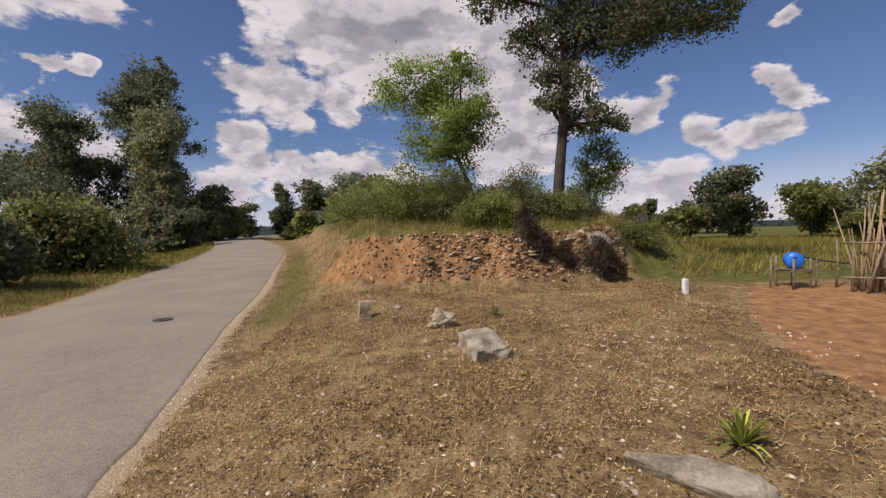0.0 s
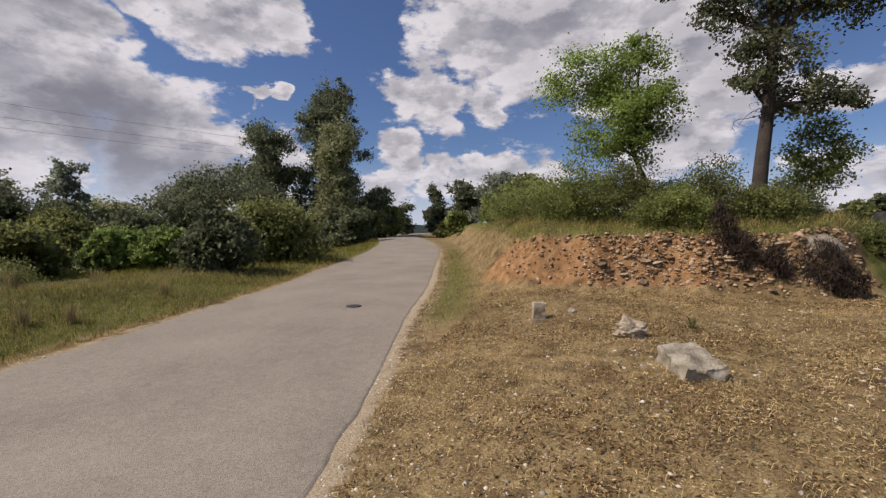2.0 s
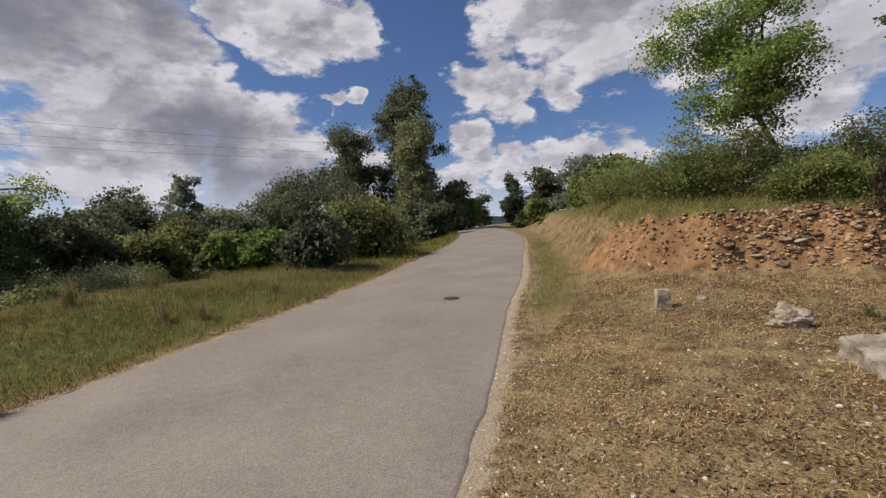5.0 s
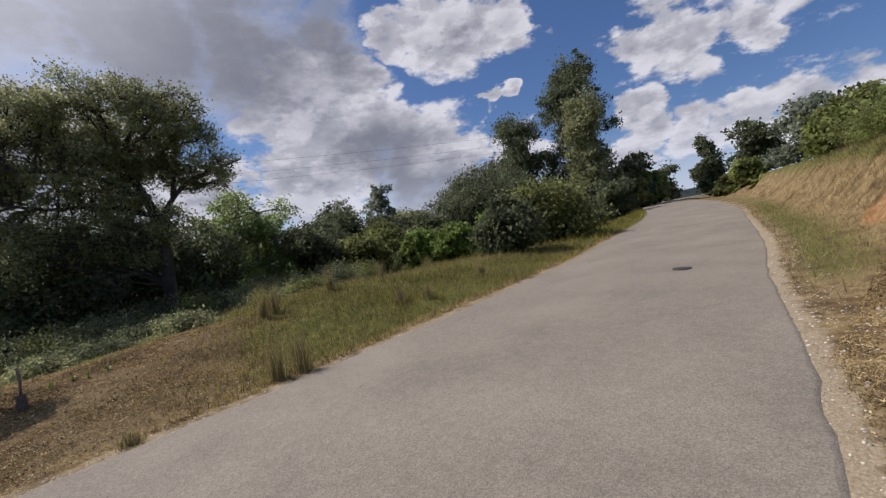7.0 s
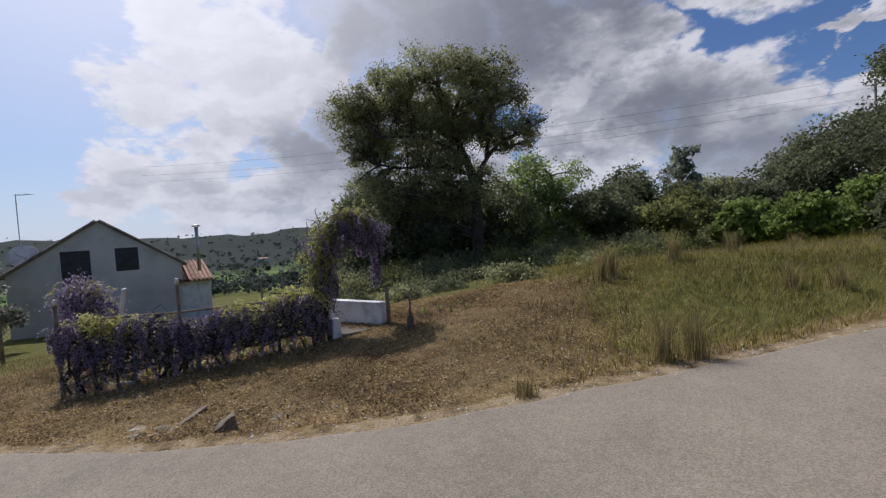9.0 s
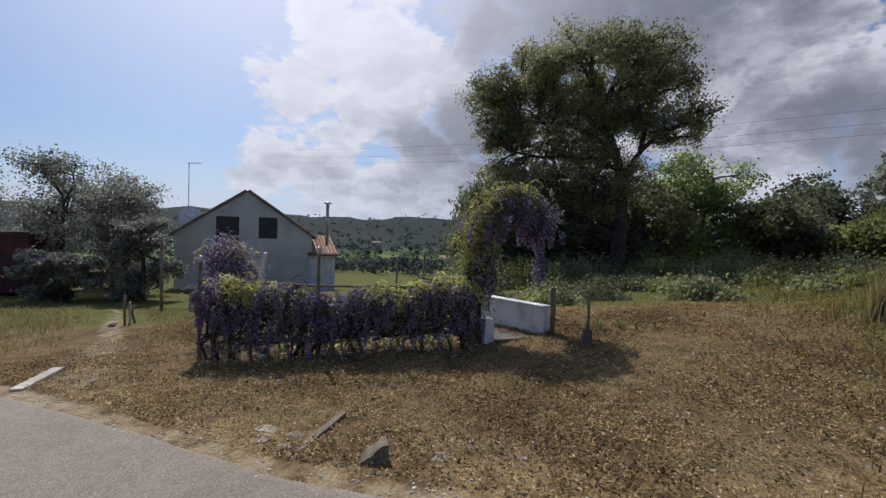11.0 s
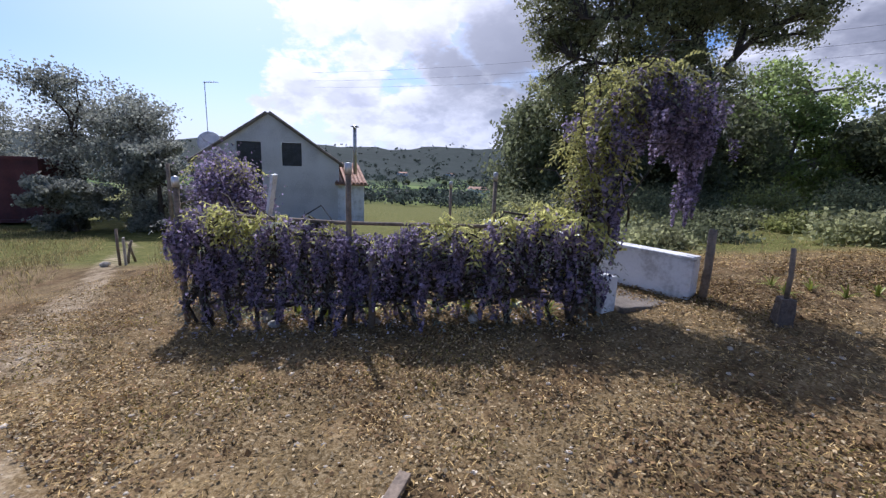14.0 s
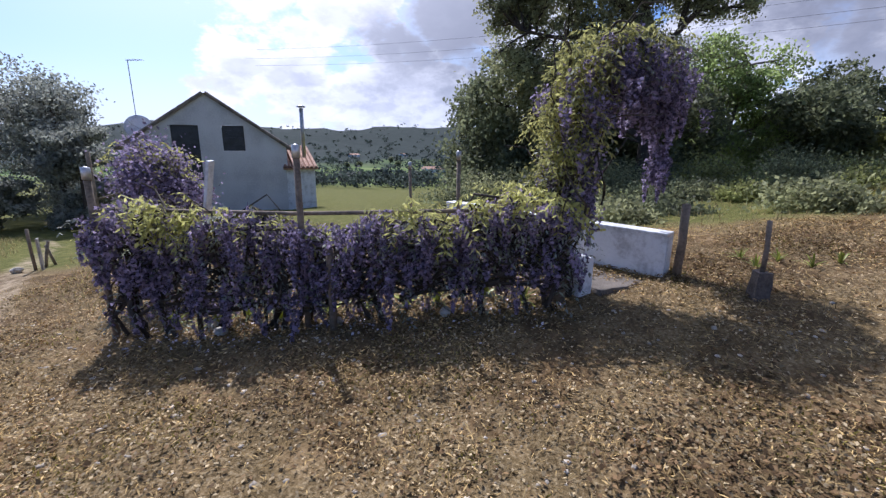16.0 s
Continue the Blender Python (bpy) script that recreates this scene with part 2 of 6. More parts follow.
M = {
    "euc": leafy("eucalyptus_leaves", (0.16, 0.18, 0.1)),
    "oak": leafy("oak_leaves", (0.3, 0.31, 0.155)),
    "dark": leafy("dark_leaves", (0.16, 0.178, 0.095)),
    "bright": leafy("bright_leaves", (0.26, 0.34, 0.09)),
    "ash_leaf": leafy("ash_leaves", (0.29, 0.36, 0.13), glow=0.65),
    "fresh": leafy("fresh_leaves", (0.27, 0.31, 0.095)),
    "scrub": leafy("scrub_leaves", (0.23, 0.245, 0.085)),
    "roots": leafy("dead_roots", (0.06, 0.042, 0.03), gloss=0.9, glow=0.1),
    # paler and greyer than the leaf itself: haze over the olives is painted in
    "olive_hazed": leafy("hazed_olive_leaves", (0.27, 0.285, 0.235)),
    "olive": leafy("olive_leaves", (0.27, 0.3, 0.21)),
    "wist_leaf": leafy("wisteria_leaves", (0.44, 0.43, 0.15), gloss=0.75),
    "wist_flower": leafy("wisteria_petals", (0.275, 0.228, 0.32), spread=0.55, gloss=0.6, glow=0.45),
    "petals": leafy("fallen_petals", (0.5, 0.45, 0.46), spread=0.3, gloss=0.8, glow=0.2),
    "straw": leafy("straw", (0.41, 0.3, 0.135), spread=0.24, gloss=0.7, glow=0.12),
    "leaf_bits": leafy("pale_leaf_bits", (0.4, 0.31, 0.17), spread=0.25, gloss=0.75, glow=0.1),
    # browner, mossy straw, also darkened for a verge viewed against the sun
    "straw_olive": leafy("backlit_mossy_straw", (0.38, 0.265, 0.105), spread=0.3, gloss=0.75, glow=0.05),
    "straw_dark": leafy("dead_leaves", (0.19, 0.12, 0.055), spread=0.25, gloss=0.8, glow=0.15),
    "grass": leafy("green_grass", (0.24, 0.212, 0.045), spread=0.35, gloss=0.6, glow=0.35),
    "grass_pale": leafy("pale_seed_grass", (0.33, 0.27, 0.12), spread=0.3, gloss=0.7, glow=0.35),
    "aloe": leafy("strap_leaves", (0.34, 0.38, 0.07), spread=0.3, gloss=0.4, glow=0.2),
    "bark": material("bark", (0.06, 0.047, 0.035), 0.95, scale=3, fine=25, bump=0.9, distance=0.05),
    "bark_pale": material("pale_bark", (0.17, 0.14, 0.105), 0.9, scale=3, fine=20, bump=0.6, distance=0.04),
    "limestone": material("limestone", (0.27, 0.23, 0.16), 0.9, dark=(0.12, 0.1, 0.065), light=(0.4, 0.36, 0.27), scale=5, fine=45, bump=0.7, per="object", spread=0.12),
    "cream_stone": material("cream_limestone", (0.37, 0.3, 0.2), 0.9, dark=(0.16, 0.125, 0.08), light=(0.48, 0.42, 0.32), scale=7, fine=45, bump=0.8),
    "pebble": material("pebbles", (0.5, 0.44, 0.34), 0.9, scale=9, fine=70, bump=0.3, per="island", spread=0.25),
    "rock": material("bank_rock", (0.25, 0.17, 0.085), 0.95, dark=(0.1, 0.07, 0.045), light=(0.42, 0.33, 0.22), scale=4, fine=40, bump=0.8, per="object", spread=0.2),
    "rubble": material("earth_rubble", (0.33, 0.195, 0.075), 0.95, dark=(0.12, 0.075, 0.04), light=(0.45, 0.32, 0.2), scale=6, fine=50, bump=0.4, per="island", spread=0.3),
    "white_paint": material("whitewash", (0.75, 0.76, 0.76), 0.85, dark=(0.5, 0.5, 0.49), light=(0.82, 0.83, 0.83), scale=3.5, fine=30, bump=0.4),
    # pale render, brightened further to include the haze before the house
    "render_wall": material("wall_render", (0.62, 0.61, 0.58), 0.9, dark=(0.5, 0.49, 0.47), light=(0.68, 0.67, 0.64), scale=0.8, fine=14, bump=0.2),
    "timber": material("old_timber", (0.22, 0.17, 0.12), 0.9, dark=(0.1, 0.08, 0.06), scale=6, fine=50, bump=0.6),
    "timber_grey": material("grey_timber", (0.35, 0.32, 0.28), 0.9, scale=6, fine=50, bump=0.5),
    "footing": material("dark_mortar", (0.13, 0.105, 0.085), 0.95, scale=9, fine=70, bump=0.9),
    "concrete": material("concrete", (0.14, 0.12, 0.095), 0.95, scale=6, fine=60, bump=0.6),
    "shutter": material("dark_shutter", (0.035, 0.04, 0.045), 0.5, scale=4, fine=30, bump=0.1),
    "tile": material("roof_tile", (0.35, 0.21, 0.14), 0.85, dark=(0.2, 0.1, 0.06), scale=5, fine=30, bump=0.4, per="object", spread=0.2),
    "tile_dark": material("weathered_tile", (0.19, 0.16, 0.13), 0.9, scale=5, fine=30, bump=0.4, per="object", spread=0.2),
    "metal": material("galvanised_metal", (0.45, 0.45, 0.44), 0.45, scale=6, fine=40, bump=0.1, metallic=0.8),
    "rust": material("red_painted_steel", (0.085, 0.022, 0.022), 0.7, dark=(0.05, 0.016, 0.016), light=(0.12, 0.035, 0.03), scale=2, fine=25, bump=0.15),
    "pale_stone": material("pale_kerb_stone", (0.5, 0.46, 0.38), 0.9, dark=(0.33, 0.3, 0.24), scale=5, fine=50, bump=0.4),
    "mark_white": material("white_marking", (0.6, 0.6, 0.6), 0.7, scale=8, fine=40, bump=0.05),
    "blue": material("blue_plastic", (0.01, 0.16, 0.62), 0.35, dark=(0.008, 0.11, 0.45), light=(0.02, 0.2, 0.7), scale=4, fine=30, bump=0.08),
    "cane": material("dry_cane", (0.33, 0.24, 0.14), 0.8, scale=4, fine=30, bump=0.3, per="object", spread=0.25),
    "cable": material("cable", (0.05, 0.05, 0.055), 0.6, bump=0),
    "manhole": material("iron_cover", (0.06, 0.055, 0.05), 0.6, scale=20, fine=80, bump=0.5, metallic=0.4),
    # lifted and greyed: distance haze is put into this leaf colour
    "far_wood": leafy("hazed_far_wood_leaves", (0.058, 0.075, 0.062), spread=0.3),
}


def asphalt():
    m = material("asphalt", (0.252, 0.215, 0.162), 0.9, dark=(0.21, 0.18, 0.136), light=(0.288, 0.247, 0.187), scale=0.7, fine=9.0, bump=0)
    nt = m.node_tree
    N, L = nt.nodes.new, nt.links.new
    bs = nt.nodes["Principled BSDF"]
    tc, v, n = N("ShaderNodeTexCoord"), N("ShaderNodeTexVoronoi"), N("ShaderNodeTexNoise")
    v.inputs["Scale"].default_value = 110.0
    n.inputs["Scale"].default_value, n.inputs["Detail"].default_value = 160.0, 3.0
    for k in (v, n):
        L(tc.outputs["Object"], k.inputs["Vector"])
    ramp = nt.nodes["Color Ramp"]
    mx = N("ShaderNodeMix")
    mx.data_type, mx.blend_type = "RGBA", "OVERLAY"
    mx.inputs[0].default_value = 0.38
    L(ramp.outputs[0], mx.inputs[6])
    L(v.outputs["Color"], N("ShaderNodeRGBToBW").inputs[0])
    bw = nt.nodes[-1]
    L(bw.outputs[0], mx.inputs[7])
    L(mx.outputs[2], bs.inputs["Base Color"])
    bp = N("ShaderNodeBump")
    bp.inputs["Strength"].default_value, bp.inputs["Distance"].default_value = 0.6, 0.006
    L(v.outputs["Distance"], bp.inputs["Height"])
    L(bp.outputs[0], bs.inputs["Normal"])
    return m


M["asphalt"] = asphalt()


def ground_material():
    """Straw, green grass, red soil and pale dirt, laid out by the sheet's own zones."""
    m = bpy.data.materials.new("ground")
    m.use_nodes = True
    nt = m.node_tree
    N, L = nt.nodes.new, nt.links.new
    bs = nt.nodes["Principled BSDF"]
    bs.inputs["Roughness"].default_value = 0.95
    bs.inputs["Specular IOR Level"].default_value = 0.08
    tc = N("ShaderNodeTexCoord")

    def tex(scale, detail=6.0, rough=0.6):
        n = N("ShaderNodeTexNoise")
        n.inputs["Scale"].default_value, n.inputs["Detail"].default_value, n.inputs["Roughness"].default_value = scale, detail, rough
        L(tc.outputs["Object"], n.inputs["Vector"])
        return n.outputs["Fac"]

    def ramp(fac, *stops):
        r = N("ShaderNodeValToRGB")
        els = r.color_ramp.elements
        while len(els) < len(stops):
            els.new(0.5)
        for el, (p, c) in zip(els, stops):
            el.position, el.color = p, (*c, 1)
        L(fac, r.inputs[0])
        return r.outputs[0]

    def blend(f, a, b):
        n = N("ShaderNodeMix")
        n.data_type = "RGBA"
        L(f, n.inputs[0])
        L(a, n.inputs[6])
        L(b, n.inputs[7])
        return n.outputs[2]

    def sharpen(v, with_noise, lo=0.35, hi=0.65):
        a = N("ShaderNodeMath")
        a.operation = "ADD"
        L(v, a.inputs[0])
        s = N("ShaderNodeMath")
        s.operation = "MULTIPLY_ADD"
        L(with_noise, s.inputs[0])
        s.inputs[1].default_value, s.inputs[2].default_value = 0.8, -0.4
        L(s.outputs[0], a.inputs[1])
        r = N("ShaderNodeMapRange")
        L(a.outputs[0], r.inputs["Value"])
        r.inputs["From Min"].default_value, r.inputs["From Max"].default_value = lo, hi
        return r.outputs["Result"]

    patch, mid, grain = tex(0.9), tex(5.0), tex(45.0, 4.0, 0.7)
    straw = ramp(mid, (0.34, (0.075, 0.05, 0.024)), (0.47, (0.22, 0.15, 0.062)), (0.6, (0.36, 0.265, 0.115)), (0.75, (0.45, 0.35, 0.18)))
    litter = ramp(grain, (0.36, (0.06, 0.04, 0.02)), (0.5, (0.24, 0.17, 0.085)), (0.64, (0.48, 0.38, 0.22)))
    straw = blend(patch, straw, litter)
    green = ramp(mid, (0.3, (0.06, 0.07, 0.018)), (0.55, (0.13, 0.13, 0.036)), (0.8, (0.22, 0.19, 0.07)))
    red = ramp(mid, (0.3, (0.18, 0.095, 0.042)), (0.55, (0.34, 0.19, 0.085)), (0.8, (0.46, 0.3, 0.16)))
    pale = ramp(grain, (0.3, (0.28, 0.21, 0.13)), (0.55, (0.42, 0.34, 0.22)), (0.8, (0.55, 0.48, 0.36)))
    # wooded hills, with the blue of distant haze mixed into the colour
    hazed_forest = ramp(tex(0.03, 9.0, 0.78), (0.42, (0.024, 0.034, 0.03)), (0.6, (0.034, 0.046, 0.04)), (0.7, (0.05, 0.062, 0.05)), (0.8, (0.12, 0.13, 0.085)))
    zone, far = N("ShaderNodeVertexColor"), N("ShaderNodeVertexColor")
    zone.layer_name, far.layer_name = "zone", "distance"
    sep, sep2 = N("ShaderNodeSeparateColor"), N("ShaderNodeSeparateColor")
    L(zone.outputs["Color"], sep.inputs[0])
    L(far.outputs["Color"], sep2.inputs[0])
    # mossy brown; part of its darkness stands for the backlit view
    backlit_moss = ramp(mid, (0.3, (0.05, 0.038, 0.017)), (0.5, (0.145, 0.105, 0.045)), (0.66, (0.25, 0.175, 0.08)), (0.85, (0.38, 0.29, 0.16)))
    c = blend(sharpen(sep2.outputs[2], patch), straw, blend(tex(2.2, 5.0), backlit_moss, litter))
    soil = ramp(mid, (0.35, (0.07, 0.045, 0.022)), (0.55, (0.15, 0.095, 0.045)), (0.75, (0.27, 0.19, 0.1)))
    spread = N("ShaderNodeMapRange")
    L(tex(1.5, 8.0, 0.65), spread.inputs["Value"])
    spread.inputs["From Min"].default_value, spread.inputs["From Max"].default_value, spread.inputs["To Max"].default_value = 0.47, 0.62, 0.8
    c = blend(spread.outputs["Result"], c, soil)
    c = blend(sharpen(sep.outputs[0], mid), c, green)
    c = blend(sharpen(sep.outputs[1], patch), c, red)
    c = blend(sharpen(sep.outputs[2], mid), c, pale)
    meadow = ramp(tex(0.03, 5.0), (0.35, (0.06, 0.1, 0.032)), (0.52, (0.12, 0.175, 0.05)), (0.68, (0.19, 0.21, 0.085)))
    c = blend(sep2.outputs[0], c, meadow)
    c = blend(sep2.outputs[1], c, hazed_forest)
    L(c, bs.inputs["Base Color"])
    bp = N("ShaderNodeBump")
    bp.inputs["Strength"].default_value, bp.inputs["Distance"].default_value = 0.7, 0.03
    hsum = N("ShaderNodeMath")
    hsum.operation = "ADD"
    L(mid, hsum.inputs[0])
    L(grain, hsum.inputs[1])
    L(hsum.outputs[0], bp.inputs["Height"])
    L(bp.outputs[0], bs.inputs["Normal"])
    return m


M["ground"] = ground_material()


# ---- mesh helpers ----
def from_arrays(name, verts, faces, mat):
    me = bpy.data.meshes.new(name)
    verts, faces = np.asarray(verts, np.float32), np.asarray(faces, np.int32)
    k = faces.shape[1]
    me.vertices.add(len(verts))
    me.vertices.foreach_set("co", verts.ravel())
    me.loops.add(faces.size)
    me.loops.foreach_set("vertex_index", faces.ravel())
    me.polygons.add(len(faces))
    me.polygons.foreach_set("loop_start", np.arange(0, faces.size, k, dtype=np.int32))
    me.update(calc_edges=True)
    me.validate()
    me.materials.append(mat)
    return me


def part(name, data, mat, parent, label="", smooth=False):
    """Links a bmesh or mesh as one mesh object under a thing or a part."""
    if isinstance(data, bmesh.types.BMesh):
        me = bpy.data.meshes.new(name)
        data.to_mesh(me)
        data.free()
        me.materials.append(mat)
    else:
        me = data
    if smooth:
        me.shade_smooth()
    ob = new(name, me)
    ob.parent = parent
    if label:
        ob["label"] = label
    return ob


def thing(name, at, label, category, group="", kind="", turn=0.0):
    ob = new(name)
    ob.empty_display_size = 0.1
    ob.location, ob.rotation_euler = at, (0, 0, radians(turn))
    return tagged(ob, label, category, group, kind)


def solo(name, data, mat, at, label, category, group="", kind="", turn=0.0, smooth=False):
    """A thing that is one mesh."""
    ob = part(name, data, mat, None, "", smooth)
    ob.location, ob.rotation_euler = at, (0, 0, radians(turn))
    return tagged(ob, label, category, group, kind)


def box(sx, sy, sz, bevel=0.0, at=(0, 0, 0), segs=2):
    bm = bmesh.new()
    bmesh.ops.create_cube(bm, size=1.0, matrix=Matrix.Translation(at) @ Matrix.Diagonal((sx, sy, sz, 1)))
    if bevel:
        bmesh.ops.bevel(bm, geom=bm.edges[:], offset=bevel, segments=segs, affect="EDGES", profile=0.6)
    return bm


def tube_arrays(lines, sides=7):
    """Verts and faces of tapered tubes along lines of (points, radii)."""
    vs, fs, base = [], [], 0
    ang = np.linspace(0, 2 * np.pi, sides, endpoint=False)
    for pts, rad in lines:
        pts = np.asarray(pts, float)
        rad = np.broadcast_to(np.asarray(rad, float), len(pts))
        tan = np.gradient(pts, axis=0)
        tan /= np.linalg.norm(tan, axis=1, keepdims=True) + 1e-9
        ref = np.where(np.abs(tan[:, 2:3]) > 0.9, [[1.0, 0, 0]], [[0, 0, 1.0]])
        u = np.cross(tan, ref)
        u /= np.linalg.norm(u, axis=1, keepdims=True) + 1e-9
        v = np.cross(tan, u)
        ring = pts[:, None] + rad[:, None, None] * (np.cos(ang)[None, :, None] * u[:, None] + np.sin(ang)[None, :, None] * v[:, None])
        vs.append(ring.reshape(-1, 3))
        n = len(pts)
        i, j = np.meshgrid(np.arange(n - 1), np.arange(sides), indexing="ij")
        a = base + i * sides + j
        b = base + i * sides + (j + 1) % sides
        fs.append(np.stack([a, b, b + sides, a + sides], -1).reshape(-1, 4))
        base += n * sides
    return np.concatenate(vs), np.concatenate(fs)


def tubes(name, lines, mat, sides=7):
    v, f = tube_arrays(lines, sides)
    me = from_arrays(name, v, f, mat)
    me.shade_smooth()
    return me


def capped_pole(name, pts, rad, mat, sides=10):
    """A pole along points with closed ends."""
    pts = [Vector(p) for p in pts]
    rad = list(rad) if hasattr(rad, "__len__") else [rad] * len(pts)
    end = pts[-1] + (pts[-1] - pts[-2]).normalized() * rad[-1] * 0.3
    return tubes(name, [([pts[0], *pts, end], [0.001, *rad, 0.001])], mat, sides)


def leaf_arrays(centres, size, rng, flat=0.0, long=1.5, droop=0.0):
    """One bent four-cornered leaf at each centre."""
    n = len(centres)
    d = rng.normal(size=(n, 3))
    d[:, 2] = d[:, 2] * (1 - flat) - droop
    d /= np.linalg.norm(d, axis=1, keepdims=True) + 1e-9
    e = np.cross(d, rng.normal(size=(n, 3)))
    e /= np.linalg.norm(e, axis=1, keepdims=True) + 1e-9
    s = (size * rng.uniform(0.6, 1.35, n))[:, None]
    up = np.cross(d, e) * 0.18
    quad = np.stack([centres - d * s * long / 2, centres + e * s / 2 + up * s, centres + d * s * long / 2, centres - e * s / 2 + up * s], 1)
    return quad.reshape(-1, 3), np.arange(n * 4).reshape(n, 4)


def stone_mesh(name, mat, seed, size=(1, 1, 1), subdiv=3, rough=0.25, cut=0.35):
    rng = np.random.default_rng(seed)
    bm = bmesh.new()
    bmesh.ops.create_icosphere(bm, subdivisions=subdiv, radius=0.5)
    planes = [(Vector(rng.normal(size=3)).normalized(), rng.uniform(0.5 - cut * 0.5, 0.5)) for _ in range(9)]
    off = Vector(rng.uniform(-50, 50, 3))
    for v in bm.verts:
        p = v.co.copy()
        for nrm, dd in planes:
            over = p.dot(nrm) - dd
            if over > 0:
                p -= nrm * over * 0.9
        p += p.normalized() * (noise.fractal(p * 3 + off, 1.0, 2.0, 4) * rough * 0.25)
        v.co = Vector((p.x * size[0], p.y * size[1], p.z * size[2]))
    me = bpy.data.meshes.new(name)
    bm.to_mesh(me)
    bm.free()
    me.materials.append(mat)
    return me

# ---- the land ----
ROAD_LINE = np.array([(-4.65, -60), (-4.75, -30), (-4.95, -12), (-4.84, -8), (-4.69, -6.5), (-4.5, -5), (-4.38, -4), (-4.29, -2), (-4.52, 0), (-4.75, 1.5), (-5.07, 3), (-5.59, 5), (-6.12, 7), (-6.9, 10.5), (-8.09, 14), (-9.36, 18), (-10.65, 22), (-14.3, 31), (-19.5, 41), (-26.0, 52), (-31.0, 65), (-34.0, 80), (-36.0, 110)], float)
ROAD_HALF = np.array([3.35, 3.35, 3.4, 3.27, 3.11, 2.91, 2.77, 2.65, 2.67, 2.66, 2.56, 2.46, 2.35, 2.25, 2.26, 2.23, 2.25, 2.2, 2.2, 2.2, 2.2, 2.2, 2.2])


def smoothed(line, rounds=3):
    """Cuts the corners of a line of rows."""
    for _ in range(rounds):
        a, b = line[:-1], line[1:]
        line = np.concatenate([line[:1], np.stack([a * 0.75 + b * 0.25, a * 0.25 + b * 0.75], 1).reshape(-1, line.shape[1]), line[-1:]])
    return line


ROAD = smoothed(np.c_[ROAD_LINE, ROAD_HALF])


def road_z(x, y):
    z = -0.36 + 0.014 * x + 0.043 * np.minimum(y, 45) + 0.02 * np.clip(y - 45, 0, 60)
    return np.where(y < -10, -0.36 + 0.014 * x - 0.43 + 0.02 * (y + 10), z)


def road_frame(x, y):
    """Signed distance from the road's middle (right is plus) and its half width there."""
    x, y = np.asarray(x, float), np.asarray(y, float)
    lean = np.gradient(ROAD[:, 0], ROAD[:, 1])
    flat = np.interp(y, ROAD[:, 1], 1 / np.sqrt(1 + lean**2))
    return (x - np.interp(y, ROAD[:, 1], ROAD[:, 0])) * flat, np.interp(y, ROAD[:, 1], ROAD[:, 2])


def step(v, lo, hi):
    s = np.clip((v - lo) / (hi - lo), 0, 1)
    return s * s * (3 - 2 * s)


def waves(x, y, size, seed=0.0):
    """Cheap rolling noise, from -1 to 1."""
    a, b = x / size + seed, y / size - seed * 1.7
    return (np.sin(a * 1.7 + 1.3 * np.sin(b * 1.1)) + np.sin(b * 2.3 + 1.1 * np.sin(a * 1.9 + 2)) + 0.6 * np.sin(a * 4.1 - b * 3.7) + 0.4 * np.sin(a * 7.3 + b * 8.9)) / 3.0


def bank(x, y):
    """How far the bank rises beside the road: 0 to 1."""
    foot = 8.75 + 0.35 * waves(x, y * 0, 1.1, 3.0) + 0.05 * (x - 1) ** 2
    left = -2.9 - 0.33 * (y - 9)
    steep = 0.75 + 0.5 * step(x, 2.5, 4.5) + 2.6 * step(x, 3.9, 5.6)
    return step(y - foot, 0, steep) * step(x - left, 0, 1.5) * step(11.0 - x, 0, 6.5)


def field_edge(y):
    """Where the red plot begins beside the dry verge."""
    return 3.3 + 0.085 * np.clip(y - 2.8, 0, 7) ** 2


def ground_z(x, y):
    x, y = np.asarray(x, float), np.asarray(y, float)
    d, half = road_frame(x, y)
    zr = road_z(x, y)
    out = np.abs(d) - half
    # the downhill side
    zl = -1.02 - 0.081 * np.clip(x, -11.5, 0) + 0.102 * np.clip(y, -15, 4) - 0.075 * np.clip(-11.5 - x, 0, 30) + 0.035 * np.clip(y - 8, 0, 60) - 0.07 * np.clip(y - 4, 0, 8) * 0.4
    zl = zl - 0.085 * np.clip(-42 - x, 0, 160)
    # the uphill side
    zs = -0.165 + 0.003 * x + 0.057 * np.clip(y, -20, 10) + 0.02 * np.clip(y - 10, 0, 60) + 0.01 * np.clip(x - 5, 0, 40)
    zs = zs + bank(x, y) * (1.15 + 0.1 * np.clip(y - 9, 0, 4))
    w = step(out, 0.15, 3.0)
    side = np.where(d < 0, zl, zs)
    z = zr * (1 - w) + side * w
    # small unevenness off the road, more on the bank
    rough = step(out, 0.1, 1.2)
    face = bank(x, y) * (1 - bank(x, y)) * 4
    z = z + rough * (0.03 * waves(x, y, 0.9) + 0.012 * waves(x, y, 0.27, 5)) + face * (0.17 * waves(x, y, 0.33, 2) + 0.09 * waves(x, y, 0.13, 7))
    # valley and hills
    r = np.hypot(x, y)
    far = step(r, 60, 400)
    west = step(-x / (r + 1), -0.2, 0.6)
    valley = -24 * west * step(r, 60, 350)
    hills = step(r, 700, 1900) * (62 + 34 * waves(x, y, 420, 1) + 12 * waves(x, y, 130, 4)) * (0.55 + 0.6 * west)
    z = z * (1 - far) + far * (valley + hills + 2.5 * waves(x, y, 160, 2))
    return z - 0.05 * step(-out, 0.16, 0.3)


def z_at(x, y):
    return float(ground_z(np.array([x]), np.array([y]))[0])


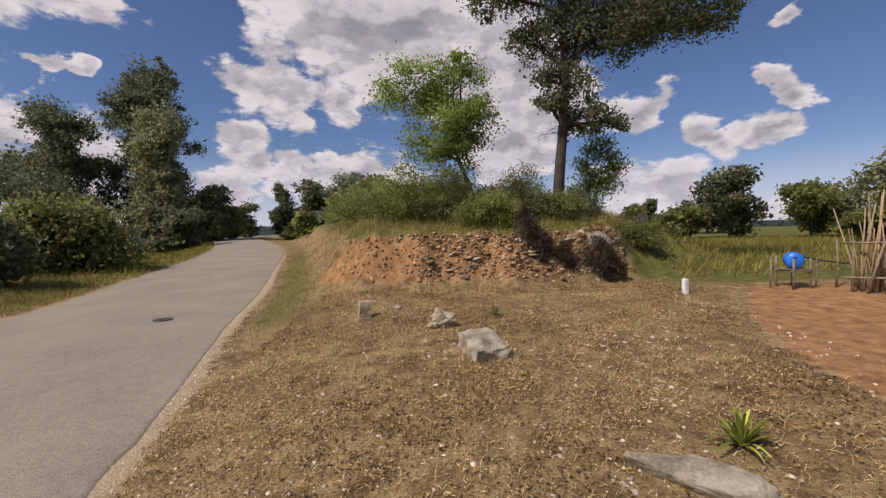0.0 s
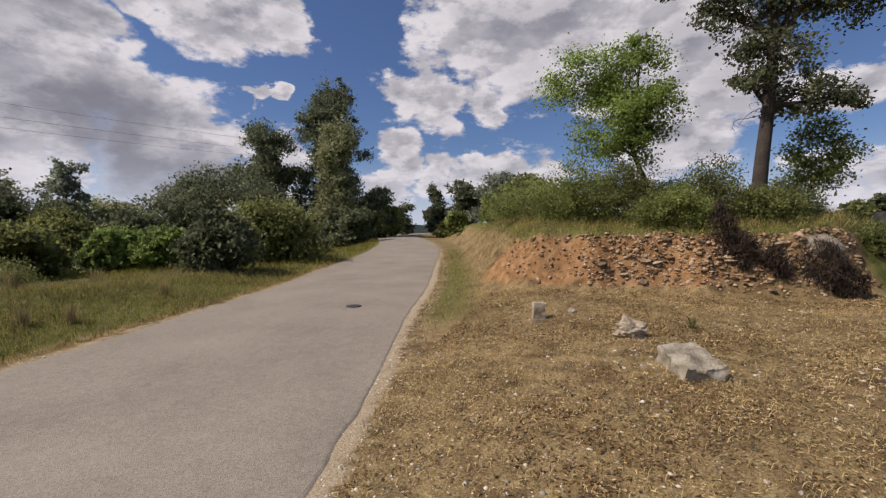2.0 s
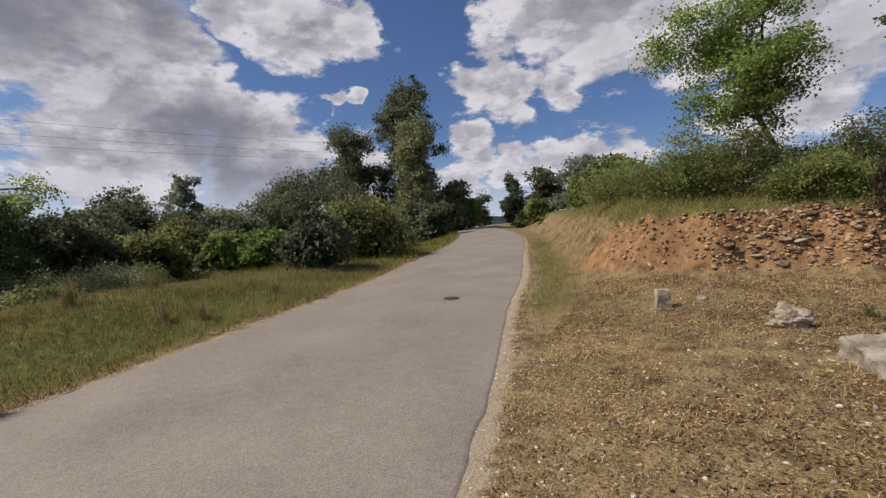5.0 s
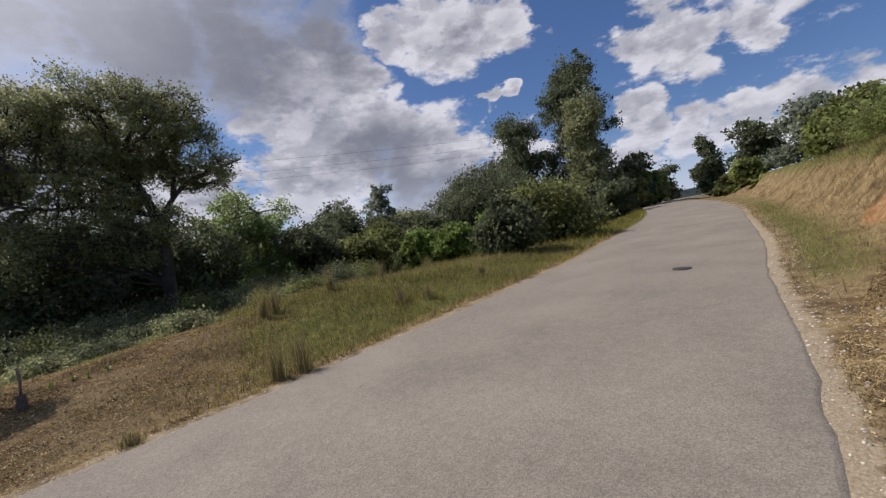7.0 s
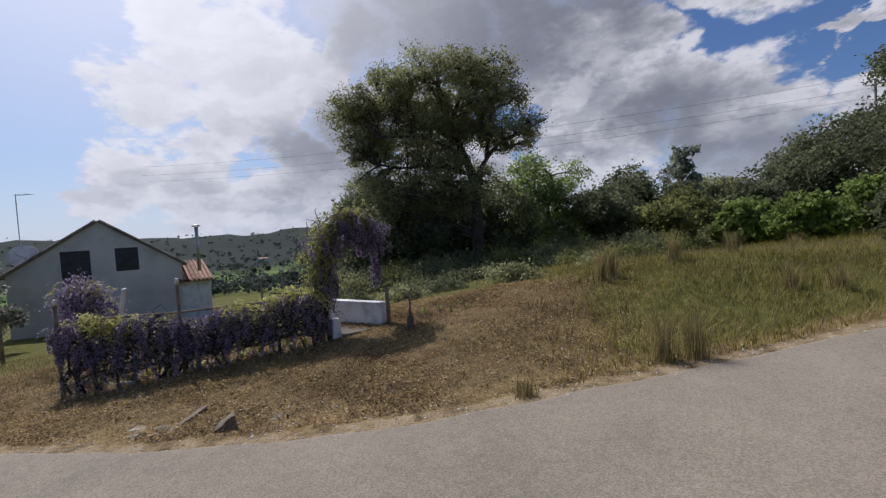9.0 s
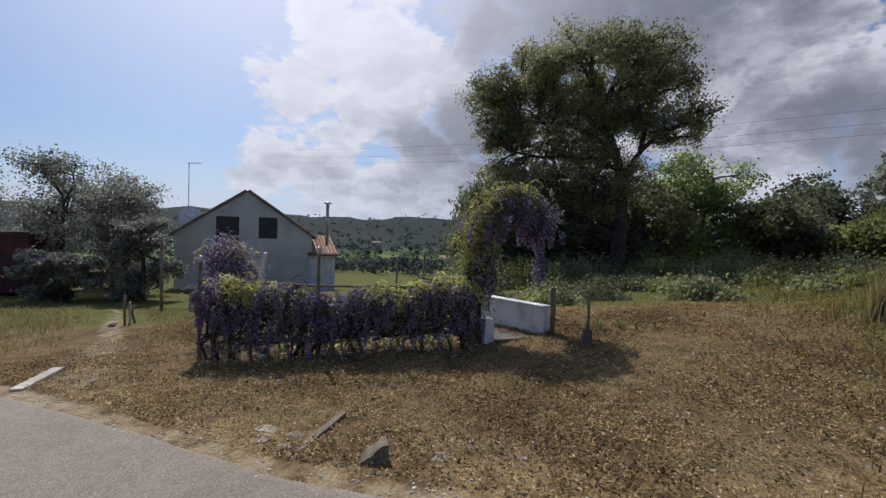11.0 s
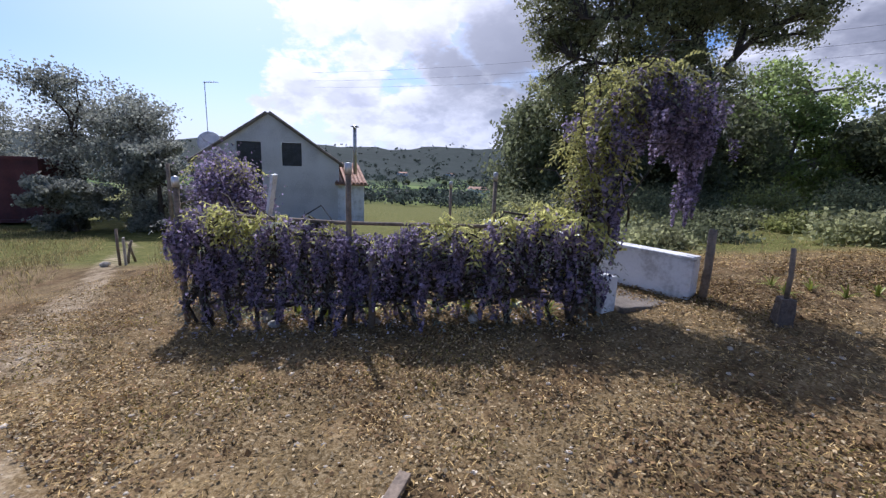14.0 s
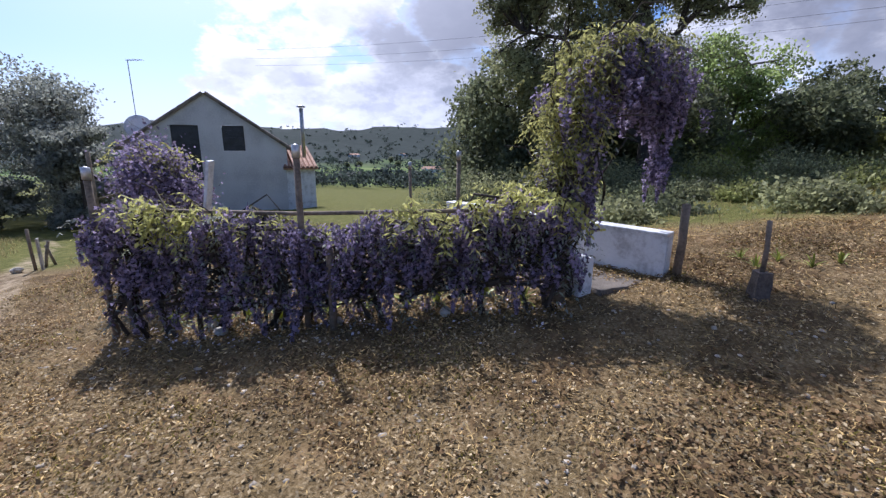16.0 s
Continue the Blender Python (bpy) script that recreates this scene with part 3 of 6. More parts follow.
def spaced(lo, hi, stepsize, reach):
    """Even steps between lo and hi, growing steps outside."""
    mid = np.arange(lo, hi + 1e-6, stepsize)
    grow, v, s = [], 0.0, stepsize
    while v < reach:
        s *= 1.13
        v += s
        grow.append(v)
    grow = np.array(grow)
    return np.concatenate([lo - grow[::-1], mid, hi + grow])


def off_path(x, y):
    """How far from the middle of the trodden path to the house, in path widths."""
    return np.abs(y - (-7.63 + 1.0 * (x + 9.2) - 0.01 * (x + 9.2) ** 2)) / (1.3 + 1.2 * step(x, -10.8, -8.6))


def make_ground():
    gx, gy = spaced(-13.0, 8.0, 0.15, 3600), spaced(-9.0, 12.5, 0.15, 3600)
    X, Y = np.meshgrid(gx, gy, indexing="ij")
    Z = ground_z(X, Y)
    nx, ny = X.shape
    i, j = np.meshgrid(np.arange(nx - 1), np.arange(ny - 1), indexing="ij")
    a = i * ny + j
    faces = np.stack([a, a + ny, a + ny + 1, a + 1], -1).reshape(-1, 4)
    me = from_arrays("ground", np.stack([X, Y, Z], -1).reshape(-1, 3), faces, M["ground"])
    me.shade_smooth()
    d, half = road_frame(X, Y)
    out = np.abs(d) - half
    left, right = d < 0, d >= 0
    # green: the left verge up the road, the strip beside the bank, the fields
    green = np.where(left, step(Y + 0.25 * X, -2.3, 0.0) * step(out, 0.2, 0.8) + step(-11.2 - X, 0, 2.5) * 0.75 * step(X + 200, 0, 60), 0)
    green = green + np.where(left, step(-8.6 - Y, 0, 1.5) * step(-9.5 - X, 0, 2) * 0.32, 0)
    green = green + np.where(right, step(Y - 5.2 - 0.3 * (X + 2), 0, 3.0) * step(2.3 - out, 0, 1.6) * step(out, 0.15, 0.5) * 0.6, 0)
    green = green + np.where(right, step(bank(X, Y), 0.75, 0.98) * 0.7 + step(X - 4.0, 0, 0.8) * step(Y - 8.4, 0, 0.8) * 0.75 + step(X - 5.4, 0, 1.5) * step(Y - 9.6, 0, 2), 0)
    b = bank(X, Y)
    red = np.where(right, 1.5 * step(b, 0.04, 0.2) * step(0.97 - b, 0, 0.2) * step(3.9 - X, 0, 1.2) * step(11.5 - Y, 0, 1) * (1 - 0.6 * step(X, 0.3, 1.6)), 0)
    plot = X - field_edge(Y)
    red = red + np.where(right, step(np.minimum(plot, 8.7 - Y), 0.0, 0.5) * step(Y + 4, 0, 3) * 0.95, 0)
    # wheel ruts along the plot's edge
    rut = np.maximum(np.maximum(step(0.24 - np.abs(plot - 0.22), 0, 0.14), step(0.2 - np.abs(plot - 0.95), 0, 0.14) * 0.8), step(0.16 - np.abs(plot - 1.55), 0, 0.12) * 0.6)
    pale = step(0.34 - np.abs(out), 0, 0.25) * np.where(left, 0.5, 0.7) + np.where(right, rut * step(8.6 - Y, 0, 0.5) * step(Y - 0.5, 0, 2) * 0.36, 0)
    pale = pale + np.where(left, step(0.75 - off_path(X, Y), 0, 0.8) * step(-7.6 - X, 0, 1) * 0.56, 0)
    zone = np.stack([np.clip(green, 0, 1), np.clip(red, 0, 1), np.clip(pale, 0, 1), np.ones_like(X)], -1).reshape(-1, 4).astype(np.float32)
    r = np.hypot(X, Y)
    # hedge-side verge: mossy tint plus painted darkening for viewing towards the sun
    backlit_mossy = np.where(left, step(2.0 - Y - 0.25 * X, 0, 3) * step(X + 13.5, 0, 2) * step(out, 0.3, 0.9) * 0.9, 0)
    away = np.stack([step(r, 60, 140), step(r + 120 * waves(X, Y, 90, 3), 480, 620), backlit_mossy, np.ones_like(X)], -1).reshape(-1, 4).astype(np.float32)
    for key, data in (("zone", zone), ("distance", away)):
        layer = me.color_attributes.new(key, "FLOAT_COLOR", "POINT")
        layer.data.foreach_set("color", data.ravel())
    ob = new("ground", me)
    tagged(ob, "dry grassy ground with stones, red soil and far hills", "ground", kind="structure")


make_ground()


def make_road():
    """The asphalt, with ragged edges, a little proud of the verges."""
    line = smoothed(ROAD[:, :3], 2)
    seg = np.r_[0, np.cumsum(np.hypot(*np.diff(line[:, :2], axis=0).T))]
    s = np.concatenate([np.arange(0, 50, 2.0), np.arange(50, 90, 0.12), np.arange(90, seg[-1], 1.0)])
    cx, cy, h = (np.interp(s, seg, line[:, k]) for k in range(3))
    tx, ty = np.gradient(cx, s), np.gradient(cy, s)
    n = np.hypot(tx, ty)
    rx, ry = ty / n, -tx / n
    jag_r = 0.02 * waves(s, s * 0.3, 0.35, 1) + 0.02 * waves(s, s * 0.1, 1.4, 2) + 0.015 * waves(s, s, 0.1, 3)
    jag_l = 0.03 * waves(s, s * 0.3, 0.4, 6) + 0.05 * waves(s, s * 0.1, 1.7, 7)
    across = np.array([-1.0, -0.985, -0.97, -0.7, -0.35, 0, 0.35, 0.7, 0.965, 0.982, 1.0])
    rows = []
    for k, a in enumerate(across):
        o = a * h + np.where(a > 0.96, jag_r, 0) + np.where(a < -0.96, jag_l, 0)
        x, y = cx + rx * o, cy + ry * o
        z = road_z(x, y) + 0.03 * (1 - a * a) + (0.006 if abs(a) < 1 else -0.05)
        rows.append(np.stack([x, y, z], -1))
    V = np.stack(rows, 1)
    m, k = V.shape[:2]
    i, j = np.meshgrid(np.arange(m - 1), np.arange(k - 1), indexing="ij")
    a = i * k + j
    me = from_arrays("road", V.reshape(-1, 3), np.stack([a, a + 1, a + k + 1, a + k], -1).reshape(-1, 4), M["asphalt"])
    me.shade_smooth()
    tagged(new("road", me), "grey worn asphalt country road with broken edges", "road", kind="structure")


make_road()

# ---- trees and bushes ----
def sway(a, b, rng, bend=0.12, n=6):
    """A crooked line from a to b."""
    a, b = np.asarray(a, float), np.asarray(b, float)
    s = np.linspace(0, 1, n)[:, None]
    length = np.linalg.norm(b - a)
    off = rng.normal(size=(n, 3)) * length * bend * 0.5
    off[0] = off[-1] = 0
    off = (off + np.roll(off, 1, 0)) / 2
    off[0] = off[-1] = 0
    lift = np.array([0, 0, 1.0]) * np.sin(s * np.pi) * length * 0.06
    return a + (b - a) * s + off + lift


def plant(name, at, label, category, trunk, blobs, leaf, size, count, seed, bark="bark", clump=0.25, group="", flat=0.0, long=1.5, droop=0.0, twigs=True, clumps_per=44, hollow=0.55, turn=0.0, bare=(), limbs=()):
    """A tree or bush. trunk: (radius, [points from the base]); limbs: more lines of points; blobs: crown masses (x, y, z, rx, ry, rz) from the base; count: leaves in all."""
    rng = np.random.default_rng(seed)
    root = thing(name, at, label, category, group, turn=turn)
    radius, spine = trunk
    lines, centres = [], []
    spine = np.asarray(spine, float)
    if len(spine) > 1:
        pts = smoothed(spine, 2)
        rad = radius * np.linspace(1, 0.35, len(pts))
        rad[0] *= 1.35
        lines.append((pts, rad))
    joints = [spine]
    for line in limbs:
        pts = smoothed(np.asarray(line, float), 2)
        lines.append((pts, radius * np.linspace(0.42, 0.12, len(pts))))
        joints.append(pts[2:])
    joints = np.concatenate(joints)
    volume = np.array([b[3] * b[4] * b[5] for b in blobs]) ** 0.75
    share = volume / volume.sum()
    for (bx, by, bz, rx, ry, rz), part_of in zip(blobs, share):
        c, r = np.array([bx, by, bz]), np.array([rx, ry, rz])
        if limbs:
            gap = joints - [bx, by, bz]
            below = joints[np.argmin(np.linalg.norm(gap, axis=1) + 3.0 * np.maximum(gap[:, 2] + 0.2, 0))]
        else:
            below = spine[np.argmin(np.abs(spine[:, 2] - (bz - rz * 0.7)))] if len(spine) > 1 else np.array([bx * 0.5, by * 0.5, 0.0])
        limb = sway(below, c + r * rng.uniform(-0.2, 0.2, 3), rng)
        if radius > 0:
            lines.append((limb, np.linspace(radius * (0.16 if limbs else 0.42), radius * (0.05 if limbs else 0.12), len(limb))))
        k = max(5, int(clumps_per * len(blobs) * part_of))
        v = rng.normal(size=(k, 3))
        v /= np.linalg.norm(v, axis=1, keepdims=True)
        v *= (rng.uniform(hollow**3, 1.45, k) ** (1 / 3))[:, None]
        heads = c + v * r
        heads[:, 2] = np.maximum(heads[:, 2], 0.05)
        if twigs and radius > 0:
            for h in heads:
                src = limb[rng.integers(2, len(limb))]
                lines.append((sway(src, h, rng, 0.2, 4), np.linspace(radius * (0.045 if limbs else 0.1), radius * 0.015, 4)))
        per = max(6, int(count * part_of / k))
        spread = clump * (rx * ry * rz) ** (1 / 3)
        for h in heads:
            m = int(per * rng.uniform(0.5, 1.5))
            p = rng.normal(size=(m, 3)) * spread * rng.uniform(0.6, 1.15) * np.array([1.05, 1.05, 0.75])
            centres.append(h + p)
    # bare drooping twigs: how many, from which height to which, how long
    for k, lo, hi, reach in bare:
        for _ in range(k):
            z = rng.uniform(lo, hi)
            a, ln = rng.uniform(0, 6.28), reach * rng.uniform(0.4, 1.0)
            p = spine[np.argmin(np.abs(spine[:, 2] - z))] * [1, 1, 0] + [0, 0, z]
            q = p + np.array([math.cos(a) * ln, math.sin(a) * ln, rng.uniform(-0.35, 0.3) * ln])
            line = sway(p, q, rng, 0.3, 6)
            lines.append((line, np.linspace(0.016, 0.003, 6)))
            for _ in range(4):
                m = line[rng.integers(2, 6)]
                lines.append((sway(m, m + rng.normal(size=3) * [0.2, 0.2, 0.14] * ln, rng, 0.3, 4), np.linspace(0.007, 0.002, 4)))
    C = np.concatenate(centres)
    C[:, 2] = np.maximum(C[:, 2], 0.03)
    if lines:
        thick, thin = [q for q in lines if np.max(q[1]) > 0.045], [q for q in lines if np.max(q[1]) <= 0.045]
        v, f = tube_arrays(thick, 7) if thick else (np.zeros((0, 3)), np.zeros((0, 4), int))
        if thin:
            v2, f2 = tube_arrays(thin, 3)
            v, f = np.concatenate([v, v2]), np.concatenate([f, f2 + len(v)])
        me = from_arrays("trunk", v, f, M[bark])
        me.shade_smooth()
        part("trunk" if radius > 0.05 else "stems", me, None, root)
    v, f = leaf_arrays(C, size, rng, flat, long, droop)
    part("crown" if radius > 0.05 else "foliage", from_arrays("crown", v, f, M[leaf]), None, root)
    return root


def on_ground(x, y, sink=0.05):
    return (x, y, z_at(x, y) - sink)


def rel(base, *points):
    """Blobs given by world places and radii, from a base."""
    return [(x - base[0], y - base[1], z - base[2], *(r if isinstance(r, tuple) else (r, r, r))) for x, y, z, r in points]


# the broad oak over the garden: place across, height and radius of each clump of the crown
B = on_ground(-23.2, 1.5)
rng_oak = np.random.default_rng(9)


def masses(lobes, count, lo, hi, rng, depth=0.5, squash=0.8, gap=0.62):
    """Leafy clumps spread unevenly through lobes (across, height, half width, half height) of a crown."""
    out = []
    area = np.array([w * h for _, _, w, h in lobes])
    while len(out) < count:
        y0, z0, w, h = lobes[rng.choice(len(lobes), p=area / area.sum())]
        u, v, d = rng.uniform(-1, 1, 3)
        if u * u + v * v + d * d > 1 or (u * u + v * v + d * d < 0.2 and rng.uniform() < 0.5):
            continue
        y, z, r = y0 + u * w, z0 + v * h, rng.uniform(lo, hi)
        if any(abs(y - b[1]) < gap * r and abs(z - b[2]) < gap * r * 0.8 for b in out) and rng.uniform() < 0.85:
            continue
        out.append((d * w * depth, y, z, r, r, r * squash))
    return out


crown = [(x, y - B[1], z - B[2], rx, ry, rz) for x, y, z, rx, ry, rz in masses(((0.1, 7.6, 3.9, 1.75), (0.6, 7.8, 3.0, 1.4), (3.0, 6.4, 1.6, 1.4), (-3.5, 6.2, 1.3, 1.6), (-3.1, 4.4, 1.4, 1.1), (-0.8, 5.6, 2.6, 1.0), (3.9, 5.4, 0.8, 0.8), (-2.2, 3.4, 1.5, 1.0), (-0.4, 4.4, 1.6, 0.8), (-1.6, 2.7, 1.7, 1.0), (1.2, 3.9, 1.2, 0.8), (0.5, 2.8, 1.2, 0.8), (1.4, 6.6, 1.5, 1.1)), 236, 0.36, 0.7, rng_oak, gap=0.5)]
plant("oak_tree", B, "broad dark green oak with a forked trunk and open crown", "tree",
      (0.3, [(0, 0, 0), (0, 0.05, 1.6), (0, 0.1, 3.2), (0, 0.0, 4.6), (0, -0.55, 6.0), (0, -1.1, 7.6), (0.1, -1.4, 8.8)]), crown,
      "oak", 0.068, 112000, 11, clumps_per=16, clump=0.36, hollow=0.0,
      limbs=([(0, 0.1, 4.4), (0, 0.7, 5.4), (0.1, 1.4, 6.1), (0.2, 2.6, 6.6), (0.2, 3.6, 7.0)], [(0, 0.0, 4.6), (0.2, -1.9, 5.2), (0.4, -3.2, 5.0), (0.5, -4.5, 5.3)], [(0, -0.5, 6.0), (-0.3, -2.2, 7.4), (-0.5, -4.0, 8.2)],
             [(0, 0.7, 5.4), (-0.3, 1.0, 7.0), (-0.4, 1.4, 8.8)], [(0, -0.9, 7.0), (0.5, -0.4, 8.2), (0.6, 0.2, 9.2)], [(0, -0.3, 5.4), (0.5, -2.0, 6.4), (0.8, -4.2, 6.4)]))
# darker trees under and behind it
for k, (x, y, h, w) in enumerate(((-24.6, -3.4, 5.6, 1.8), (-27.0, -0.6, 5.8, 2.2), (-26.0, 1.4, 4.6, 1.8), (-27.4, -4.4, 5.4, 1.6), (-27.0, 3.4, 4.8, 2.0), (-24.2, -1.2, 4.4, 1.6))):
    B = on_ground(x, y)
    plant("understory_tree", B, "dark bushy tree in the shade of the oak", "tree", (0.1, [(0, 0, 0), (0.1, 0, h * 0.3), (0, 0.1, h * 0.6)]),
          [(0, 0, h * 0.72, w * 0.75, w * 0.75, h * 0.26), (w * 0.4, w * 0.35, h * 0.45, w * 0.6, w * 0.6, h * 0.28), (-w * 0.3, -w * 0.45, h * 0.4, w * 0.6, w * 0.6, h * 0.3), (w * 0.3, 0, h * 0.15, w * 0.9, w * 0.9, h * 0.15)],
          "dark", 0.12, 10500, 20 + k, group="trees under the oak", hollow=0.25)
# light green tree beside it
B = on_ground(-28.4, 6.4)
plant("ash_tree", B, "young light green leafy tree at the wood's edge", "tree", (0.14, [(0, 0, 0), (0, 0.1, 1.8), (0.1, 0.3, 3.6), (0.1, 0.6, 5.2)]),
      masses(((0.2, 5.4, 2.0, 1.0), (-0.6, 4.0, 2.5, 1.2), (0.8, 3.4, 2.4, 1.2), (0, 2.0, 2.8, 1.1)), 46, 0.5, 0.85, np.random.default_rng(31), 0.8, 0.8, 0.45),
      "ash_leaf", 0.1, 22000, 31, bark="bark_pale", hollow=0.0, clumps_per=14, clump=0.4)
# the wood along the slope
WOOD = [(-33.6, 16.2, 4.6, 1.8, "dark"), (-36.5, 14.6, 6.2, 2.2, "dark"), (-33.2, 13.6, 5.0, 1.8, "dark"), (-30.2, 11.2, 3.8, 2.2, "dark"), (-27.0, 9.5, 3.2, 2.0, "dark"), (-29.0, 15.0, 3.2, 2.0, "scrub"),
        (-30.2, 24.6, 6.4, 3.0, "dark"), (-33.5, 27.8, 6.8, 3.0, "dark"), (-27.2, 24.5, 5.0, 2.4, "dark"), (-27.8, 19.0, 3.4, 2.0, "dark"), (-25.2, 12.5, 2.4, 1.6, "scrub"),
        (-36.0, 8.0, 4.0, 2.4, "dark"), (-34.5, 22.0, 4.8, 2.4, "oak"), (-31.0, 33.0, 6.4, 2.8, "dark"), (-27.5, 32.0, 4.5, 2.4, "dark")]
for k, (x, y, h, w, leaf) in enumerate(WOOD):
    B, h = on_ground(x, y), h * 1.15
    rng = np.random.default_rng(60 + k)
    blobs = [(rng.uniform(-0.55, 0.55) * w, rng.uniform(-0.55, 0.55) * w, h * f, w * rng.uniform(0.5, 0.75), w * rng.uniform(0.5, 0.75), h * rng.uniform(0.13, 0.2)) for f in (0.13, 0.28, 0.42, 0.55, 0.66, 0.76, 0.84)]
    plant("woodland_tree", B, "dense dark green tree in the roadside wood", "tree", (0.13, [(0, 0, 0), (0.1, 0, h * 0.35), (0, 0.1, h * 0.7)]), blobs, leaf, 0.135, 10500, 60 + k, group="trees of the wood", hollow=0.25)
# the slim see-through tree
B = on_ground(-33.8, 18.6)
plant("poplar_tree", B, "slim grey-green tree with a thin crown", "tree", (0.14, [(0, 0, 0), (0, 0.1, 3), (0.1, 0, 7.0)]),
      masses(((0, 6.9, 1.1, 1.1), (-0.3, 5.4, 1.3, 1.2), (0.4, 3.8, 1.4, 1.2)), 26, 0.35, 0.65, np.random.default_rng(41), 1.0, 0.9, 0.5), "olive", 0.13, 6500, 41, bark="bark_pale", hollow=0.0, clumps_per=10, clump=0.4)
# light green scrub in front of the wood
for k, (x, y, h, w) in enumerate(((-23.4, 14.6, 2.4, 1.0), (-21.2, 16.0, 2.2, 1.3), (-24.5, 16.6, 2.4, 1.2), (-22.2, 20.5, 2.8, 1.5))):
    B = on_ground(x, y)
    plant("lime_green_bush", B, "bright lime green leafy bush on the slope", "bush", (0.05, [(0, 0, 0), (0, 0, h * 0.5)]),
          [(0, 0, h * 0.75, w * 0.6, w * 0.6, h * 0.22), (w * 0.4, w * 0.4, h * 0.45, w * 0.6, w * 0.6, h * 0.25), (-w * 0.4, -w * 0.3, h * 0.4, w * 0.6, w * 0.6, h * 0.25)], "bright", 0.15, 6000, 80 + k, group="lime green bushes")
# the dark bushes at the road's edge
for k, (x, y, h, w, n) in enumerate(((-12.6, 11.3, 2.2, 0.85, 13000), (-14.4, 16.0, 2.9, 1.7, 16000), (-16.3, 18.6, 2.4, 1.5, 9000))):
    B = on_ground(x, y)
    plant("roadside_bush", B, "dense dark green rounded bush beside the road", "bush", (0.05, [(0, 0, 0), (0.05, 0, h * 0.5)]),
          [(0, 0, h * 0.68, w * 0.75, w * 0.75, h * 0.26), (w * 0.35, w * 0.3, h * 0.42, w * 0.7, w * 0.7, h * 0.3), (-w * 0.4, -w * 0.2, h * 0.4, w * 0.7, w * 0.7, h * 0.32)],
          "dark" if k != 1 else "scrub", 0.11, n, 90 + k, group="dark bushes at the road", clump=0.38, hollow=0.45)
# eucalyptus up the road: lobes of the crown by place across, height, half width and half height
EUCALYPTUS = [(-31.3, 46.5, 21.5, "euc", 66, 34000, "tall eucalyptus with a ragged dark crown", ((0.2, 18.2, 2.6, 3.0), (-0.3, 14.5, 3.8, 2.4), (0.6, 11.0, 3.6, 2.2), (-0.8, 7.6, 4.2, 2.0), (0.8, 4.6, 4.4, 1.6))),
              (-36.5, 40.5, 15.0, "euc", 50, 26000, "eucalyptus with an open grey-green crown", ((0.3, 12.6, 2.3, 2.2), (-0.6, 9.6, 3.6, 2.0), (0.8, 6.8, 3.4, 1.6), (-0.4, 4.2, 3.6, 1.3))),
              (-27.5, 41.2, 13.0, "oak", 30, 15000, "slender lighter green eucalyptus", ((0.0, 10.8, 1.2, 2.2), (0.2, 7.5, 1.6, 2.0), (-0.1, 4.4, 1.7, 1.8)))]
for k, (x, y, h, leaf, clumps, leaves, label, lobes) in enumerate(EUCALYPTUS):
    B = on_ground(x, y)
    blobs = masses(lobes, clumps, 0.8, 1.45, np.random.default_rng(100 + k), 1.0, 0.9, 0.4)
    plant("eucalyptus_tree", B, label, "tree", (0.3, [(0, 0, 0), (0.2, 0.1, h * 0.3), (0, 0.3, h * 0.6), (0.1, 0, h * 0.9)]), blobs, leaf, 0.17, leaves, 100 + k, bark="bark_pale", group="eucalyptus trees", hollow=0.0, clump=0.42, droop=0.4, long=2.0, clumps_per=10)
# trees and bushes where the road bends
FAR = [(-20.9, 56.5, 7.4, 2.0, "dark", "pointed dark evergreen tree by the bend"), (-13.6, 45.4, 4.6, 2.4, "dark", "rounded dark tree above the road"), (-9.6, 42.0, 5.0, 2.8, "olive", "grey-green tree above the road"),
       (-6.4, 36.0, 4.2, 2.4, "scrub", "bushy green tree above the road"), (-12.6, 40.5, 2.2, 1.6, "fresh", "light green bush above the road"), (-17.0, 49.0, 2.0, 1.5, "scrub", "low bush by the road's bend"),
       (-26.5, 47.0, 6.0, 3.0, "euc", "dark tree under the eucalyptus"), (-29.0, 53.0, 7.0, 2.6, "euc", "dark tree under the eucalyptus"), (-23.5, 43.0, 3.0, 1.6, "scrub", "bush beside the road"), (-25.0, 50.0, 4.0, 1.8, "fresh", "light green bush beside the road"),
       (-28.0, 60.0, 5.0, 2.2, "dark", "dark tree far up the road"), (-24.0, 64.0, 5.0, 2.2, "dark", "dark tree far up the road"), (-22.0, 36.0, 3.6, 2.0, "dark", "dark bush below the road"), (-26.0, 39.0, 4.4, 2.4, "dark", "dark bush under the eucalyptus")]
for k, (x, y, h, w, leaf, label) in enumerate(FAR):
    B = on_ground(x, y)
    rng = np.random.default_rng(130 + k)
    taper = 1.3 if k == 0 else 0.5
    blobs = [(rng.uniform(-0.4, 0.4) * w, rng.uniform(-0.4, 0.4) * w, h * f, w * rng.uniform(0.5, 0.65) * (1.15 - taper * f * 0.6), w * rng.uniform(0.5, 0.65) * (1.15 - taper * f * 0.6), h * 0.14) for f in (0.22, 0.36, 0.5, 0.63, 0.75, 0.87)]
    plant("distant_tree" if h > 3.5 else "distant_bush", B, label, "tree" if h > 3.5 else "bush", (0.12, [(0, 0, 0), (0, 0, h * 0.8)]), blobs, leaf, 0.22, 4800, 130 + k, twigs=False, group="trees at the bend", hollow=0.35)
B = on_ground(-4.2, 21.6)
